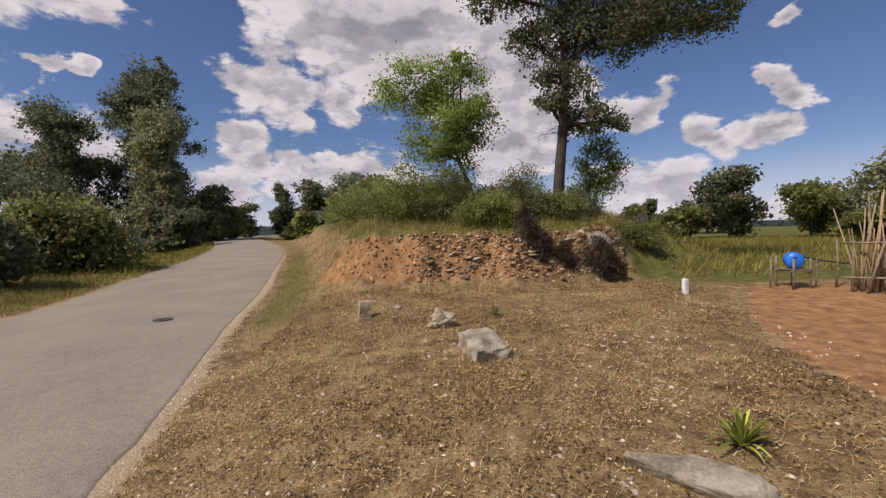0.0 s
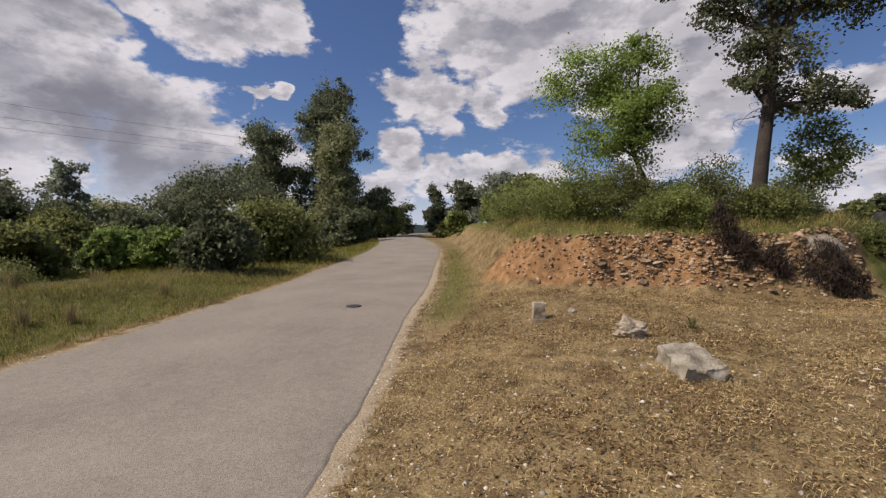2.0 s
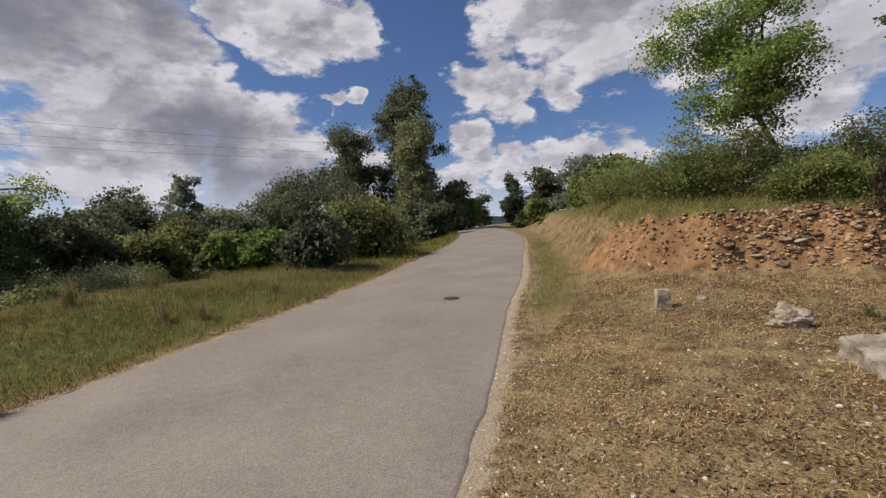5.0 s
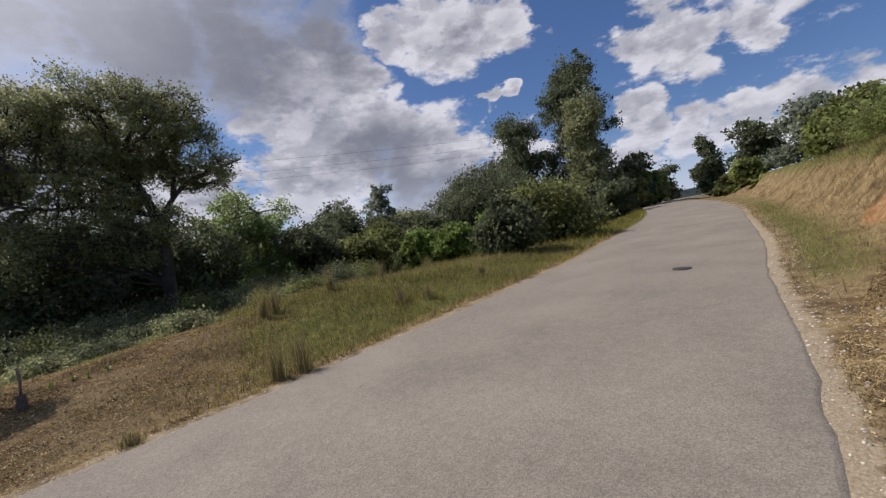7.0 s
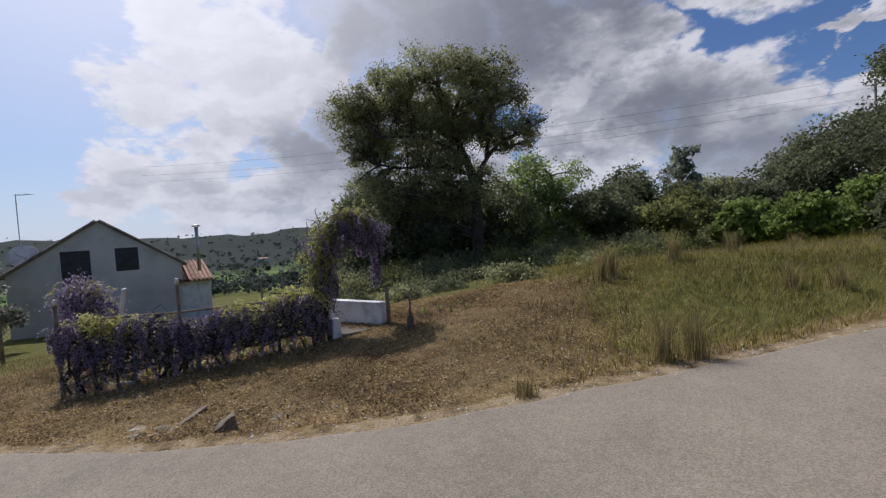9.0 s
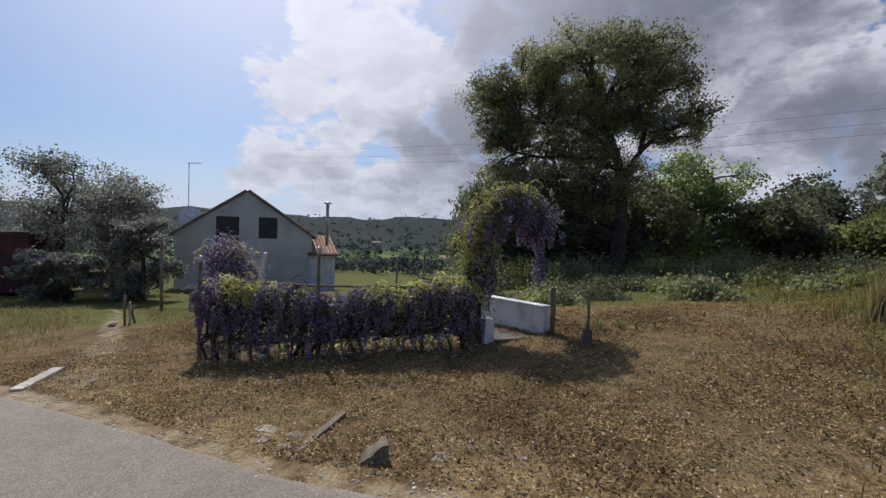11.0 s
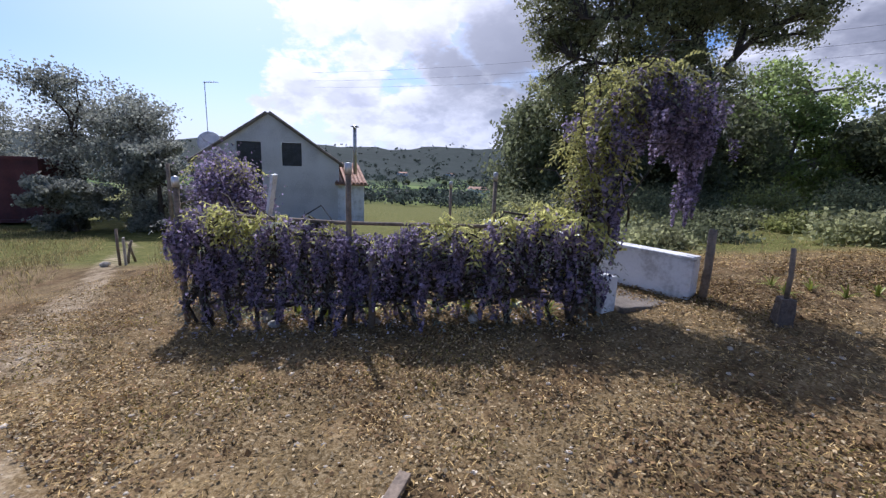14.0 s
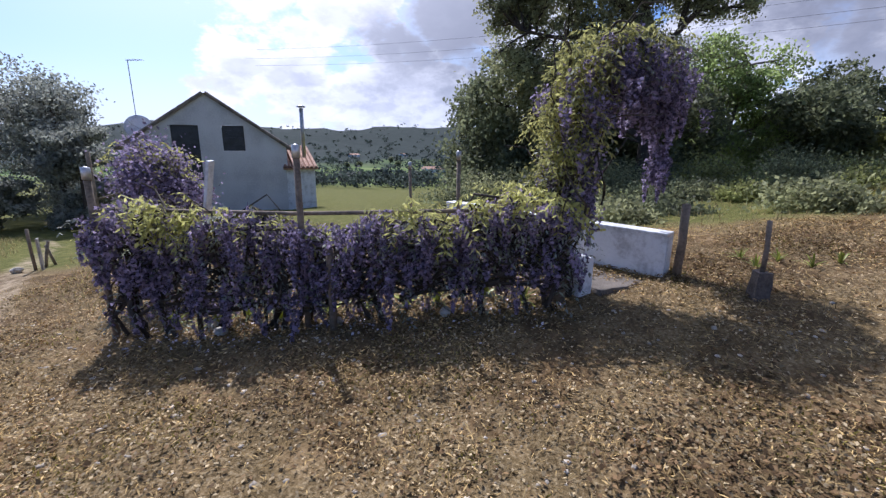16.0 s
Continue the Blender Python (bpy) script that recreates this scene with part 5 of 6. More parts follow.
        px, py = hedge_place(u, rng.choice([0.2, 0.16, 0.05, -0.15]) + rng.normal() * 0.04)
        ob = part("blossom", RACEMES[k % 5], None, root)
        ob.location = np.array([px, py, z]) - base
        ob.rotation_euler = (rng.normal() * 0.12, rng.normal() * 0.12, rng.uniform(0, 6.3))
    # the rest of the flowers, deeper in the hedge
    petals = []
    for _ in range(380):
        u, f, ln = rng.uniform(-0.01, 1.0), rng.beta(1.7, 1.0), rng.uniform(0.12, 0.26)
        px, py = hedge_place(u, rng.uniform(-0.2, 0.2))
        t, a = rng.uniform(0, 1, 40), rng.uniform(0, 6.28, 40)
        r = 0.045 * (1 - 0.6 * t)
        petals.append(np.stack([px + r * np.cos(a), py + r * np.sin(a), low(u) + 0.1 + f * (high(u) - low(u) - 0.05) - t * ln * 0.8], -1))
    v, f = leaf_arrays(np.concatenate(petals) - base, 0.027, rng, long=1.15)
    tagged(part("blossom_mass", from_arrays("blossom_mass", v, f, M["wist_flower"]), None, root), kind="stuff")


hedge()


def arch():
    rng = np.random.default_rng(410)
    base = np.array([-10.3, -2.85, z_at(-10.3, -2.85)])
    root = thing("wisteria_arch", base, "wisteria arch with hanging purple flowers over the garden entrance", "climbing plant")
    spine = np.array([(-10.3, -2.88, -0.5), (-10.33, -2.92, 0.2), (-10.4, -2.93, 0.75), (-10.5, -2.84, 1.2), (-10.65, -2.6, 1.46), (-10.8, -2.32, 1.48), (-10.88, -2.14, 1.28)])
    lines = [(smoothed(spine, 2) - base, np.linspace(0.045, 0.015, len(smoothed(spine, 2))))]
    for _ in range(34):
        i = rng.integers(1, len(spine) - 1)
        a = spine[i] + rng.normal(size=3) * 0.07
        b = spine[min(len(spine) - 1, i + 1)] + rng.normal(size=3) * 0.22
        lines.append((sway(a, b, rng, 0.3, 6) - base, np.linspace(0.012, 0.004, 6)))
    part("vine", tubes("vine", lines, M["bark"], 6), None, root)
    fine = smoothed(spine, 3)
    n = len(fine)
    # tufts of young leaves along the outside and over the top
    tufts = []
    for _ in range(64):
        p = fine[rng.integers(n // 7, n)] + rng.normal(size=3) * [0.1, 0.09, 0.06] + [0, -0.07, 0.07]
        tufts.append(p + rng.normal(size=(rng.integers(8, 20), 3)) * [0.06, 0.06, 0.05])
    v, f = pinnate(np.concatenate(tufts) - base, rng, 0.048)
    part("young_foliage", from_arrays("young_foliage", v, f, M["wist_leaf"]), None, root, "yellow-green young leaves")
    v, f = pinnate(fine[rng.integers(n // 7, n, 260)] + rng.normal(size=(260, 3)) * [0.12, 0.12, 0.1] - base, rng, 0.045)
    part("foliage", from_arrays("foliage", v, f, M["olive_hazed"]), None, root)

    def hang():
        """A place in the arch: thin up the stem, thick under the top."""
        i = min(int(n * (0.12 + 0.88 * rng.beta(1.55, 1.0))), n - 1)
        return fine[i] + rng.normal(size=3) * [0.13, 0.12, 0.08] - [0, 0, 0.28 * rng.uniform() ** 1.6 * (i / n > 0.5)]

    for k in range(190):
        ob = part("blossom", RACEMES[(k * 3) % 5], None, root)
        ob.location = hang() - base
        ob.rotation_euler = (rng.normal() * 0.1, rng.normal() * 0.1, rng.uniform(0, 6.3))
    petals = []
    for _ in range(220):
        p = hang()
        t, a, ln = rng.uniform(0, 1, 45), rng.uniform(0, 6.28, 45), rng.uniform(0.14, 0.28)
        r = 0.05 * (1 - 0.6 * t)
        petals.append(np.stack([p[0] + r * np.cos(a), p[1] + r * np.sin(a), p[2] - t * ln], -1))
    v, f = leaf_arrays(np.concatenate(petals) - base, 0.027, rng, long=1.15)
    tagged(part("blossom_mass", from_arrays("blossom_mass", v, f, M["wist_flower"]), None, root), kind="stuff")
    # the lone trail at the tip
    for k in range(14):
        ob = part("blossom", RACEMES[k % 5], None, root)
        ob.location = np.array([-10.86, -2.1, 0.8 - 0.022 * k]) + rng.normal(size=3) * [0.045, 0.045, 0.03] - base
    part("tendril", tubes("tendril", [(sway(fine[-1], np.array([-10.86, -2.1, 0.6]), rng, 0.12, 7) - base, np.linspace(0.008, 0.003, 7))], M["bark"], 6), None, root)


arch()
B = on_ground(-11.05, -7.15, -0.12)
bush = plant("wisteria_bush", B, "rounded wisteria bush with pale purple flowers", "bush", (0.04, [(0, 0, 0), (0.05, 0, 0.7), (0, 0, 1.2)]), [(0, 0, 1.15, 0.3, 0.3, 0.26), (0.05, 0.15, 0.85, 0.27, 0.27, 0.25)], "wist_flower", 0.028, 7500, 420, clump=0.4, hollow=0.3)
g = np.random.default_rng(421)
v, f = pinnate(g.normal(size=(90, 3)) * [0.16, 0.16, 0.07] + [0, 0, 1.32], g)
part("young_foliage", from_arrays("young_foliage", v, f, M["wist_leaf"]), None, bush, "yellow-green young leaves")


def garden_pole(x, y, top, r, cap, label):
    root = thing("garden_pole", (x, y, z_at(x, y) - 0.05), label, "pole", "hedge poles")
    h = top - z_at(x, y) + 0.05
    part("shaft", capped_pole("shaft", [(0, 0, 0), (0.01, 0.005, h / 2), (0, 0, h - (0.09 if cap else 0))], r, M["timber"]), None, root)
    if cap:
        part("cap", capped_pole("cap", [(0, 0, h - 0.09), (0, 0, h - 0.04), (0, 0, h)], r * 1.25, M["metal"]), None, root, "pale metal cap")


garden_pole(-9.84, -4.93, 0.70, 0.024, True, "dark pole with a pale cap rising from the hedge")
garden_pole(-9.72, -6.56, 0.52, 0.026, True, "dark pole with a pale cap at the hedge's end")
garden_pole(-11.5, -3.92, 0.64, 0.022, True, "thin pole with a pale cap inside the garden")
garden_pole(-12.4, -4.65, 0.48, 0.02, True, "short pole inside the garden")
garden_pole(-10.62, -1.93, 0.25, 0.035, False, "weathered wooden post at the white wall's end")
garden_pole(-10.2, -2.96, 0.32, 0.05, False, "thick dark post at the hedge's end beside the pillar")
garden_pole(-9.8, -4.7, -0.05, 0.03, False, "thick dark stake under the hedge")
x0, y0, x1, y1 = *hedge_place(0.0), *hedge_place(0.85)
solo("hedge_rail", capped_pole("hedge_rail", [(x0, y0, 0.2), ((x0 + x1) / 2, (y0 + y1) / 2, 0.19), (x1, y1, 0.24)], 0.016, M["timber"]), None, (0, 0, 0), "thin dark rail along the top of the hedge", "rail")
for k, (z, u0, u1) in enumerate(((-0.35, 0.03, 0.55), (-0.42, 0.3, 0.98))):
    p, q = hedge_place(u0), hedge_place(u1)
    solo("hedge_rail", capped_pole("hedge_rail", [(*p, z - 0.12), ((p[0] + q[0]) / 2, (p[1] + q[1]) / 2, z), (*q, z + 0.12)], 0.014, M["timber"]), None, (0, 0, 0), "dark wooden rail inside the hedge", "rail", "hedge rails")
bm = box(0.09, 0.035, 1.0, 0.006)
ob = solo("leaning_board", bm, M["white_paint"], (-10.85, -6.45, 0.05), "pale board leaning behind the hedge", "board")
ob.rotation_euler = (radians(-14), radians(4), 0)

# ---- the white wall and the garden's entrance ----
def low_wall():
    a, b = Vector((-10.66, -2.0, 0)), Vector((-12.3, -4.1, 0))
    d = b - a
    root = thing("low_wall", (a.x, a.y, z_at(a.x, a.y) - 0.06), "low whitewashed garden wall with worn paint", "wall", turn=math.degrees(math.atan2(d.y, d.x)))
    n = d.length
    bm = box(n, 0.14, 0.40, 0.0, (n / 2, 0, 0.2))
    bmesh.ops.subdivide_edges(bm, edges=bm.edges[:], cuts=7, use_grid_fill=True)
    for v in bm.verts:
        v.co += Vector((0, 1, 0.5)) * 0.012 * noise.noise(v.co * 4)
    part("body", bm, M["white_paint"], root)
    part("coping", box(n, 0.16, 0.03, 0.008, (n / 2, 0, 0.418)), M["white_paint"], root)


low_wall()
solo("gate_pillar", box(0.14, 0.14, 0.36, 0.012, (0, 0, 0.13)), M["white_paint"], (-10.34, -2.78, z_at(-10.34, -2.78)), "short whitewashed pillar beside the hedge", "pillar", turn=35)
bm = box(0.55, 0.7, 0.05, 0.015)
bmesh.ops.subdivide_edges(bm, edges=bm.edges[:], cuts=4, use_grid_fill=True)
for v in bm.verts:
    v.co += Vector((noise.noise(v.co * 3), noise.noise(v.co * 3 + Vector((5, 5, 5))), 0)) * 0.09
solo("entrance_slab", bm, M["concrete"], (-10.68, -2.5, z_at(-10.68, -2.5) - 0.012), "rough grey concrete slab at the garden entrance", "slab", turn=35)


def rough_block(w, d, h, seed, taper=1.0, slant=0.0, rugged=0.09, grain=14, cuts=4):
    """A chipped block standing on its base, narrowing upwards, its top slanting."""
    bm = box(w, d, h, 0.0, (0, 0, h / 2))
    bmesh.ops.subdivide_edges(bm, edges=bm.edges[:], cuts=cuts, use_grid_fill=True)
    for v in bm.verts:
        s = v.co.z / h
        v.co.x *= 1 - (1 - taper) * s
        v.co.y *= 1 - (1 - taper) * s
        v.co.z += slant * v.co.x * s
        v.co += noise.noise_vector(v.co * grain + Vector((seed, 0, 0))) * w * rugged
    return bm


def footing():
    x, y = -10.12, -1.55
    root = thing("stake_in_footing", (x, y, z_at(x, y) - 0.03), "wooden stake standing in a rough concrete lump", "stake")
    part("footing", rough_block(0.12, 0.11, 0.26, 430, 0.85), M["footing"], root, "rough concrete lump").location = (0, 0, -0.03)
    part("shaft", capped_pole("shaft", [(0, 0, 0.2), (-0.02, 0.01, 0.4), (-0.03, 0.0, 0.6)], 0.017, M["timber"]), None, root)


footing()

# ---- stones and kerbs ----
def stone(x, y, size, seed, label, turn=0.0, sink=0.25, mat="limestone", lift=0.0, cut=0.35, rough=0.25):
    me = stone_mesh("stone", M[mat], seed, size, 4, rough, cut)
    me.shade_flat()
    return solo("stone", me, None, (x, y, z_at(x, y) + size[2] * (0.5 - sink) + lift), label, "stone", turn=turn)


solo("stone", rough_block(0.2, 0.16, 0.32, 500, 0.85), M["cream_stone"], (-1.27, 6.72, z_at(-1.27, 6.72) - 0.05), "upright pale grey limestone block on the dry grass", "stone", turn=20)
stone(-0.02, 5.78, (0.42, 0.3, 0.32), 501, "pale knobbly limestone on the dry grass", -10, mat="cream_stone", rough=0.9)
slab = solo("stone", rough_block(0.42, 0.56, 0.26, 502, 0.9, 0.12, 0.11, 8, 9), M["limestone"], (0.42, 4.8, z_at(0.42, 4.8) - 0.1), "long flat-topped grey limestone slab lying in the grass", "stone", turn=28)
slab.rotation_euler = (radians(12), radians(3), radians(20))
stone(1.45, 2.42, (0.8, 0.42, 0.24), 503, "broad flat weathered limestone slab sunk in the grass", -28, 0.35, cut=0.6)
stone(3.4, 9.75, (1.0, 0.6, 0.6), 504, "grey boulder set in the top of the bank", 10).location.z = 1.2
stone(6.5, 13.9, (0.5, 0.4, 0.55), 505, "pale boulder behind the bank", 30)
solo("stone", rough_block(0.2, 0.12, 0.12, 506, 0.9, 0.62), M["limestone"], (-7.46, -3.3, z_at(-7.46, -3.3) - 0.04), "wedge-shaped limestone slab tilted over a hollow on the verge", "stone", turn=118)
for k, (x, y, w, d) in enumerate(((-7.72, -4.02, 0.2, 0.16), (-7.62, -4.2, 0.17, 0.15), (-7.78, -4.3, 0.24, 0.15), (-7.55, -3.98, 0.14, 0.12), (-7.6, -2.86, 0.2, 0.14))):
    tagged(stone(x, y, (w, d, 0.035), 530 + k, "flat grey concrete fragment sunk in the straw", k * 33, 0.45, cut=0.6), group="concrete fragments on the verge")
stone(-0.78, 7.1, (0.14, 0.12, 0.1), 507, "small white stone on the dry grass")
for k, (u, o) in enumerate(((0.24, 0.05), (0.5, 0.04), (0.74, 0.05), (0.2, -0.1), (0.45, -0.12))):
    x, y = hedge_place(u, o)
    tagged(stone(x, y, (0.09, 0.13, 0.08), 520 + k, "pale stone edging under the hedge", k * 40, mat="pale_stone"), group="stones under the hedge")
solo("marker_post", box(0.085, 0.085, 0.34, 0.012, (0, 0, 0.11)), M["white_paint"], (4.44, 7.75, z_at(4.44, 7.75)), "short white marker post in the grass", "marker post", turn=15)
solo("kerb_stone", box(0.7, 0.12, 0.1, 0.012), M["pale_stone"], (-8.43, -7.43, z_at(-8.43, -7.43) - 0.005), "pale concrete kerb stone by the path", "kerb", turn=26)
bm = box(0.66, 0.06, 0.035, 0.006)
ob = solo("plank", bm, M["timber"], (-7.84, -3.85, z_at(-7.84, -3.85) + 0.012), "grey weathered plank lying in the grass", "plank", turn=-4)
for k, (x, y, h) in enumerate(((-10.3, -13.0, 0.22), (-10.1, -13.3, 0.14))):
    solo("tree_stump", capped_pole("tree_stump", [(0, 0, -0.05), (0.01, 0, h * 0.5), (0.02, 0.01, h)], [0.1, 0.085, 0.08], M["bark"], 9), None, (x, y, z_at(x, y)), "small dark sawn stump beside the path", "stump", "stumps by the path")
for k, (x, y, h, lean) in enumerate(((-11.98, -10.2, 0.62, 0.02), (-12.35, -10.5, 0.4, -0.1), (-12.6, -10.6, 0.35, 0.12))):
    solo("thin_stake", capped_pole("thin_stake", [(0, 0, -0.05), (lean * 0.5, 0, h * 0.5), (lean, 0.02, h)], 0.022, M["timber"], 7), None, (x, y, z_at(x, y)), "thin dark stake beside the garden path", "stake", "stakes by the path")
root = thing("tall_post", (-15.24, -12.5, z_at(-15.24, -12.5) - 0.05), "tall dark post with a short arm beside the house path", "post")
part("shaft", capped_pole("shaft", [(0, 0, 0), (0.02, 0.01, 1.1), (0, 0, 2.15)], 0.045, M["timber"], 9), None, root)
part("arm", capped_pole("arm", [(0, 0, 1.1), (-0.25, 0.45, 1.25)], 0.02, M["timber"], 7), None, root)
solo("leaning_board", box(0.1, 0.025, 0.5, 0.004, (0, 0, 0.22)), M["timber_grey"], (-12.02, -10.12, z_at(-12.02, -10.12)), "short pale board beside the dark stake", "board", turn=40)
stone(-11.85, -10.35, (0.16, 0.14, 0.12), 511, "small pale stone beside the stakes", mat="pale_stone")
bm = bmesh.new()
bmesh.ops.create_cone(bm, cap_ends=True, segments=20, radius1=0.17, radius2=0.16, depth=0.02)
x, y = -5.27, 7.9
solo("manhole_cover", bm, M["manhole"], (x, y, float(road_z(np.array(x), np.array(y))) + 0.034), "small dark iron cover set in the asphalt", "manhole cover")

# ---- rock and earth in the bank's face ----
def bank_face():
    rng = np.random.default_rng(540)
    root = thing("rock_outcrop", (1.0, 9.3, z_at(1.0, 9.3)), "layered brown rock breaking out of the red earth bank", "rock outcrop")
    kinds = [stone_mesh("rock", M["rock"], 541 + k, s, 2, 0.5, 0.6) for k, s in enumerate(((0.34, 0.26, 0.12), (0.26, 0.24, 0.13), (0.55, 0.32, 0.14), (0.2, 0.18, 0.1), (0.36, 0.26, 0.2)))]
    for me in kinds:
        me.shade_flat()
    ys = np.linspace(8.0, 11.0, 601)
    # courses from the foot upwards: how high on the face, from where to where, the step between stones
    for course, (high, x0, x1, gap) in enumerate(((0.16, 0.2, 2.9, 0.32), (0.28, -0.5, 3.9, 0.2), (0.38, -0.7, 4.1, 0.16), (0.48, -0.6, 4.1, 0.16), (0.58, -0.2, 4.0, 0.18), (0.7, 0.4, 3.9, 0.27), (0.84, 0.9, 3.8, 0.45))):
        x = x0
        while x < x1:
            x += gap * rng.uniform(0.55, 1.6) * (2.2 if waves(np.array(x), np.array(high * 4), 0.5, 5) < -0.25 else 1.0)
            y = ys[np.argmax(bank(np.full(601, x), ys) > high + rng.normal() * 0.035)]
            ob = part("rock", kinds[rng.integers(5)], None, root)
            s = rng.uniform(0.26, 0.62) if rng.uniform() < 0.85 else rng.uniform(0.65, 0.95)
            ob.location = (x - 1.0, y - 9.3 - 0.02 * rng.uniform(-0.5, 1.4), z_at(x, y) - root.location.z + rng.normal() * 0.03)
            ob.rotation_euler = (rng.normal() * 0.16, rng.normal() * 0.16, rng.uniform(0, 6.3))
            ob.scale = (s, s, s * rng.uniform(0.7, 1.0))
    for _ in range(24):
        x, high = rng.uniform(-2.2, -0.5), rng.uniform(0.1, 0.9)
        y = ys[np.argmax(bank(np.full(601, x), ys) > high)]
        ob = part("rock", kinds[rng.integers(5)], None, root)
        ob.location = (x - 1.0, y - 9.3, z_at(x, y) - root.location.z)
        ob.rotation_euler = (rng.normal() * 0.3, rng.normal() * 0.3, rng.uniform(0, 6.3))
        ob.scale = [rng.uniform(0.15, 0.4)] * 3


bank_face()

# ---- the water drum, fence and canes at the field ----
def drum_stand():
    x, y = 6.75, 8.15
    root = thing("water_drum_stand", (x, y, z_at(x, y)), "rough wooden stand for the blue drum", "stand", turn=12)
    for sx in (-0.2, 0.2):
        for sy in (-0.17, 0.17):
            part("leg", capped_pole("leg", [(sx, sy, -0.05), (sx * 0.98, sy, 0.3), (sx, sy, 0.62 if sy > 0 else 0.56)], 0.022, M["timber"], 8), None, root)
    for sy in (-0.17, 0.17):
        part("beam", box(0.46, 0.05, 0.04, 0.005, (0, sy, 0.33)), M["timber"], root)
    for k in range(4):
        part("plank", box(0.09, 0.4, 0.02, 0.004, (-0.15 + 0.1 * k, 0, 0.362)), M["timber"], root)
    drum = thing("water_drum", (x, y, z_at(x, y) + 0.535), "bright blue plastic drum lying on a wooden stand", "drum", turn=58)
    bm = bmesh.new()
    S = 0.68
    prof = [(-0.3, 0.001), (-0.3, 0.19), (-0.27, 0.215), (-0.12, 0.22), (-0.1, 0.23), (-0.08, 0.22), (0.08, 0.22), (0.1, 0.23), (0.12, 0.22), (0.27, 0.215), (0.3, 0.19), (0.3, 0.001)]
    rings = [[bm.verts.new((px * S, r * S * math.cos(a), r * S * math.sin(a))) for a in np.linspace(0, 2 * math.pi, 24, endpoint=False)] for px, r in prof]
    for a, b in zip(rings[:-1], rings[1:]):
        for k in range(24):
            bm.faces.new((a[k], a[(k + 1) % 24], b[(k + 1) % 24], b[k]))
    part("body", bm, M["blue"], drum, smooth=True)
    part("bung", capped_pole("bung", [(-0.2, 0, 0.07), (-0.225, 0, 0.07)], 0.02, M["blue"], 10), None, drum)


drum_stand()


def field_fence():
    root = thing("pole_fence", (7.6, 8.0, z_at(7.6, 8.0)), "rough fence of thin poles and a sagging black hose", "fence")
    spots = [(7.15, 8.1, 0.55), (7.45, 8.0, 0.9), (7.9, 7.9, 0.5), (8.25, 7.8, 0.62), (8.6, 7.75, 0.5), (6.35, 8.2, 0.6)]
    for x, y, h in spots:
        dz = z_at(x, y) - root.location.z
        part("post", capped_pole("post", [(x - 7.6, y - 8, dz - 0.05), (x - 7.58, y - 8, dz + h * 0.5), (x - 7.6, y - 8, dz + h)], 0.018, M["timber"], 7), None, root)
    part("brace", capped_pole("brace", [(0.2, 0, 0.0), (0.45, 0.0, 0.9)], 0.014, M["timber"], 7), None, root)
    part("hose", tubes("hose", [([(-0.85, 0.15, 0.62), (-0.4, 0.1, 0.5), (0.2, 0, 0.42), (0.8, -0.3, 0.4), (1.6, -0.6, 0.45), (2.4, -0.8, 0.36)], [0.018] * 6)], M["cable"], 8), None, root)


field_fence()


def cane_stack():
    rng = np.random.default_rng(560)
    x, y = 7.75, 7.3
    root = thing("cane_stack", (x, y, z_at(x, y)), "tall stack of dry canes leaning on a pole frame", "cane stack", turn=-40)
    cane = capped_pole("cane", [(0, 0, 0), (0.02, 0, 0.9), (0.0, 0.01, 1.8)], [0.02, 0.016, 0.009], M["cane"], 6)
    for k in range(46):
        ob = part("cane", cane, None, root)
        ob.location = (rng.uniform(-0.4, 0.4), rng.uniform(0.0, 0.35), -0.03)
        ob.rotation_euler = (rng.normal() * 0.06 - 0.05, rng.normal() * 0.11 - 0.08, rng.uniform(0, 6))
        s = rng.uniform(0.65, 1.05)
        ob.scale = (s, s, s)
    for sx in (-0.48, 0.48):
        part("upright", capped_pole("upright", [(sx, -0.05, -0.05), (sx, -0.05, 0.95)], 0.025, M["timber"], 8), None, root)
    for z in (0.28, 0.9):
        part("crossbar", capped_pole("crossbar", [(-0.62, -0.07, z), (0.62, -0.07, z + 0.02)], 0.02, M["timber"], 8), None, root)
    part("brace", capped_pole("brace", [(-0.3, -0.12, 0), (-0.1, -0.08, 0.9)], 0.018, M["timber"], 8), None, root)


cane_stack()

# ---- strap-leaved plants ----
def rosette(x, y, size, blades, seed, label, mat="aloe", name="strap_leaf_plant"):
    rng = np.random.default_rng(seed)
    V, F = [], []
    for k in range(blades):
        a, up, ln = rng.uniform(0, 6.28), rng.uniform(0.6, 1.5), size * rng.uniform(0.7, 1.15)
        d = np.array([math.cos(a), math.sin(a), 0])
        side = np.array([-d[1], d[0], 0]) * size * rng.uniform(0.035, 0.055)
        for i in range(6):
            s = i / 5
            c = d * ln * s * math.cos(up) + np.array([0, 0, ln * (s * math.sin(up) - 0.45 * s * s)])
            w = side * (1 - s) ** 0.6
            V += [c - w, c + np.array([0, 0, -0.1 * np.linalg.norm(w)]), c + w]
        b = k * 18
        for i in range(5):
            F += [(b + 3 * i, b + 3 * i + 1, b + 3 * i + 4, b + 3 * i + 3), (b + 3 * i + 1, b + 3 * i + 2, b + 3 * i + 5, b + 3 * i + 4)]
    me = from_arrays(name, np.array(V), np.array(F), M[mat])
    me.shade_smooth()
    return solo(name, me, None, (x, y, z_at(x, y)), label, "plant")


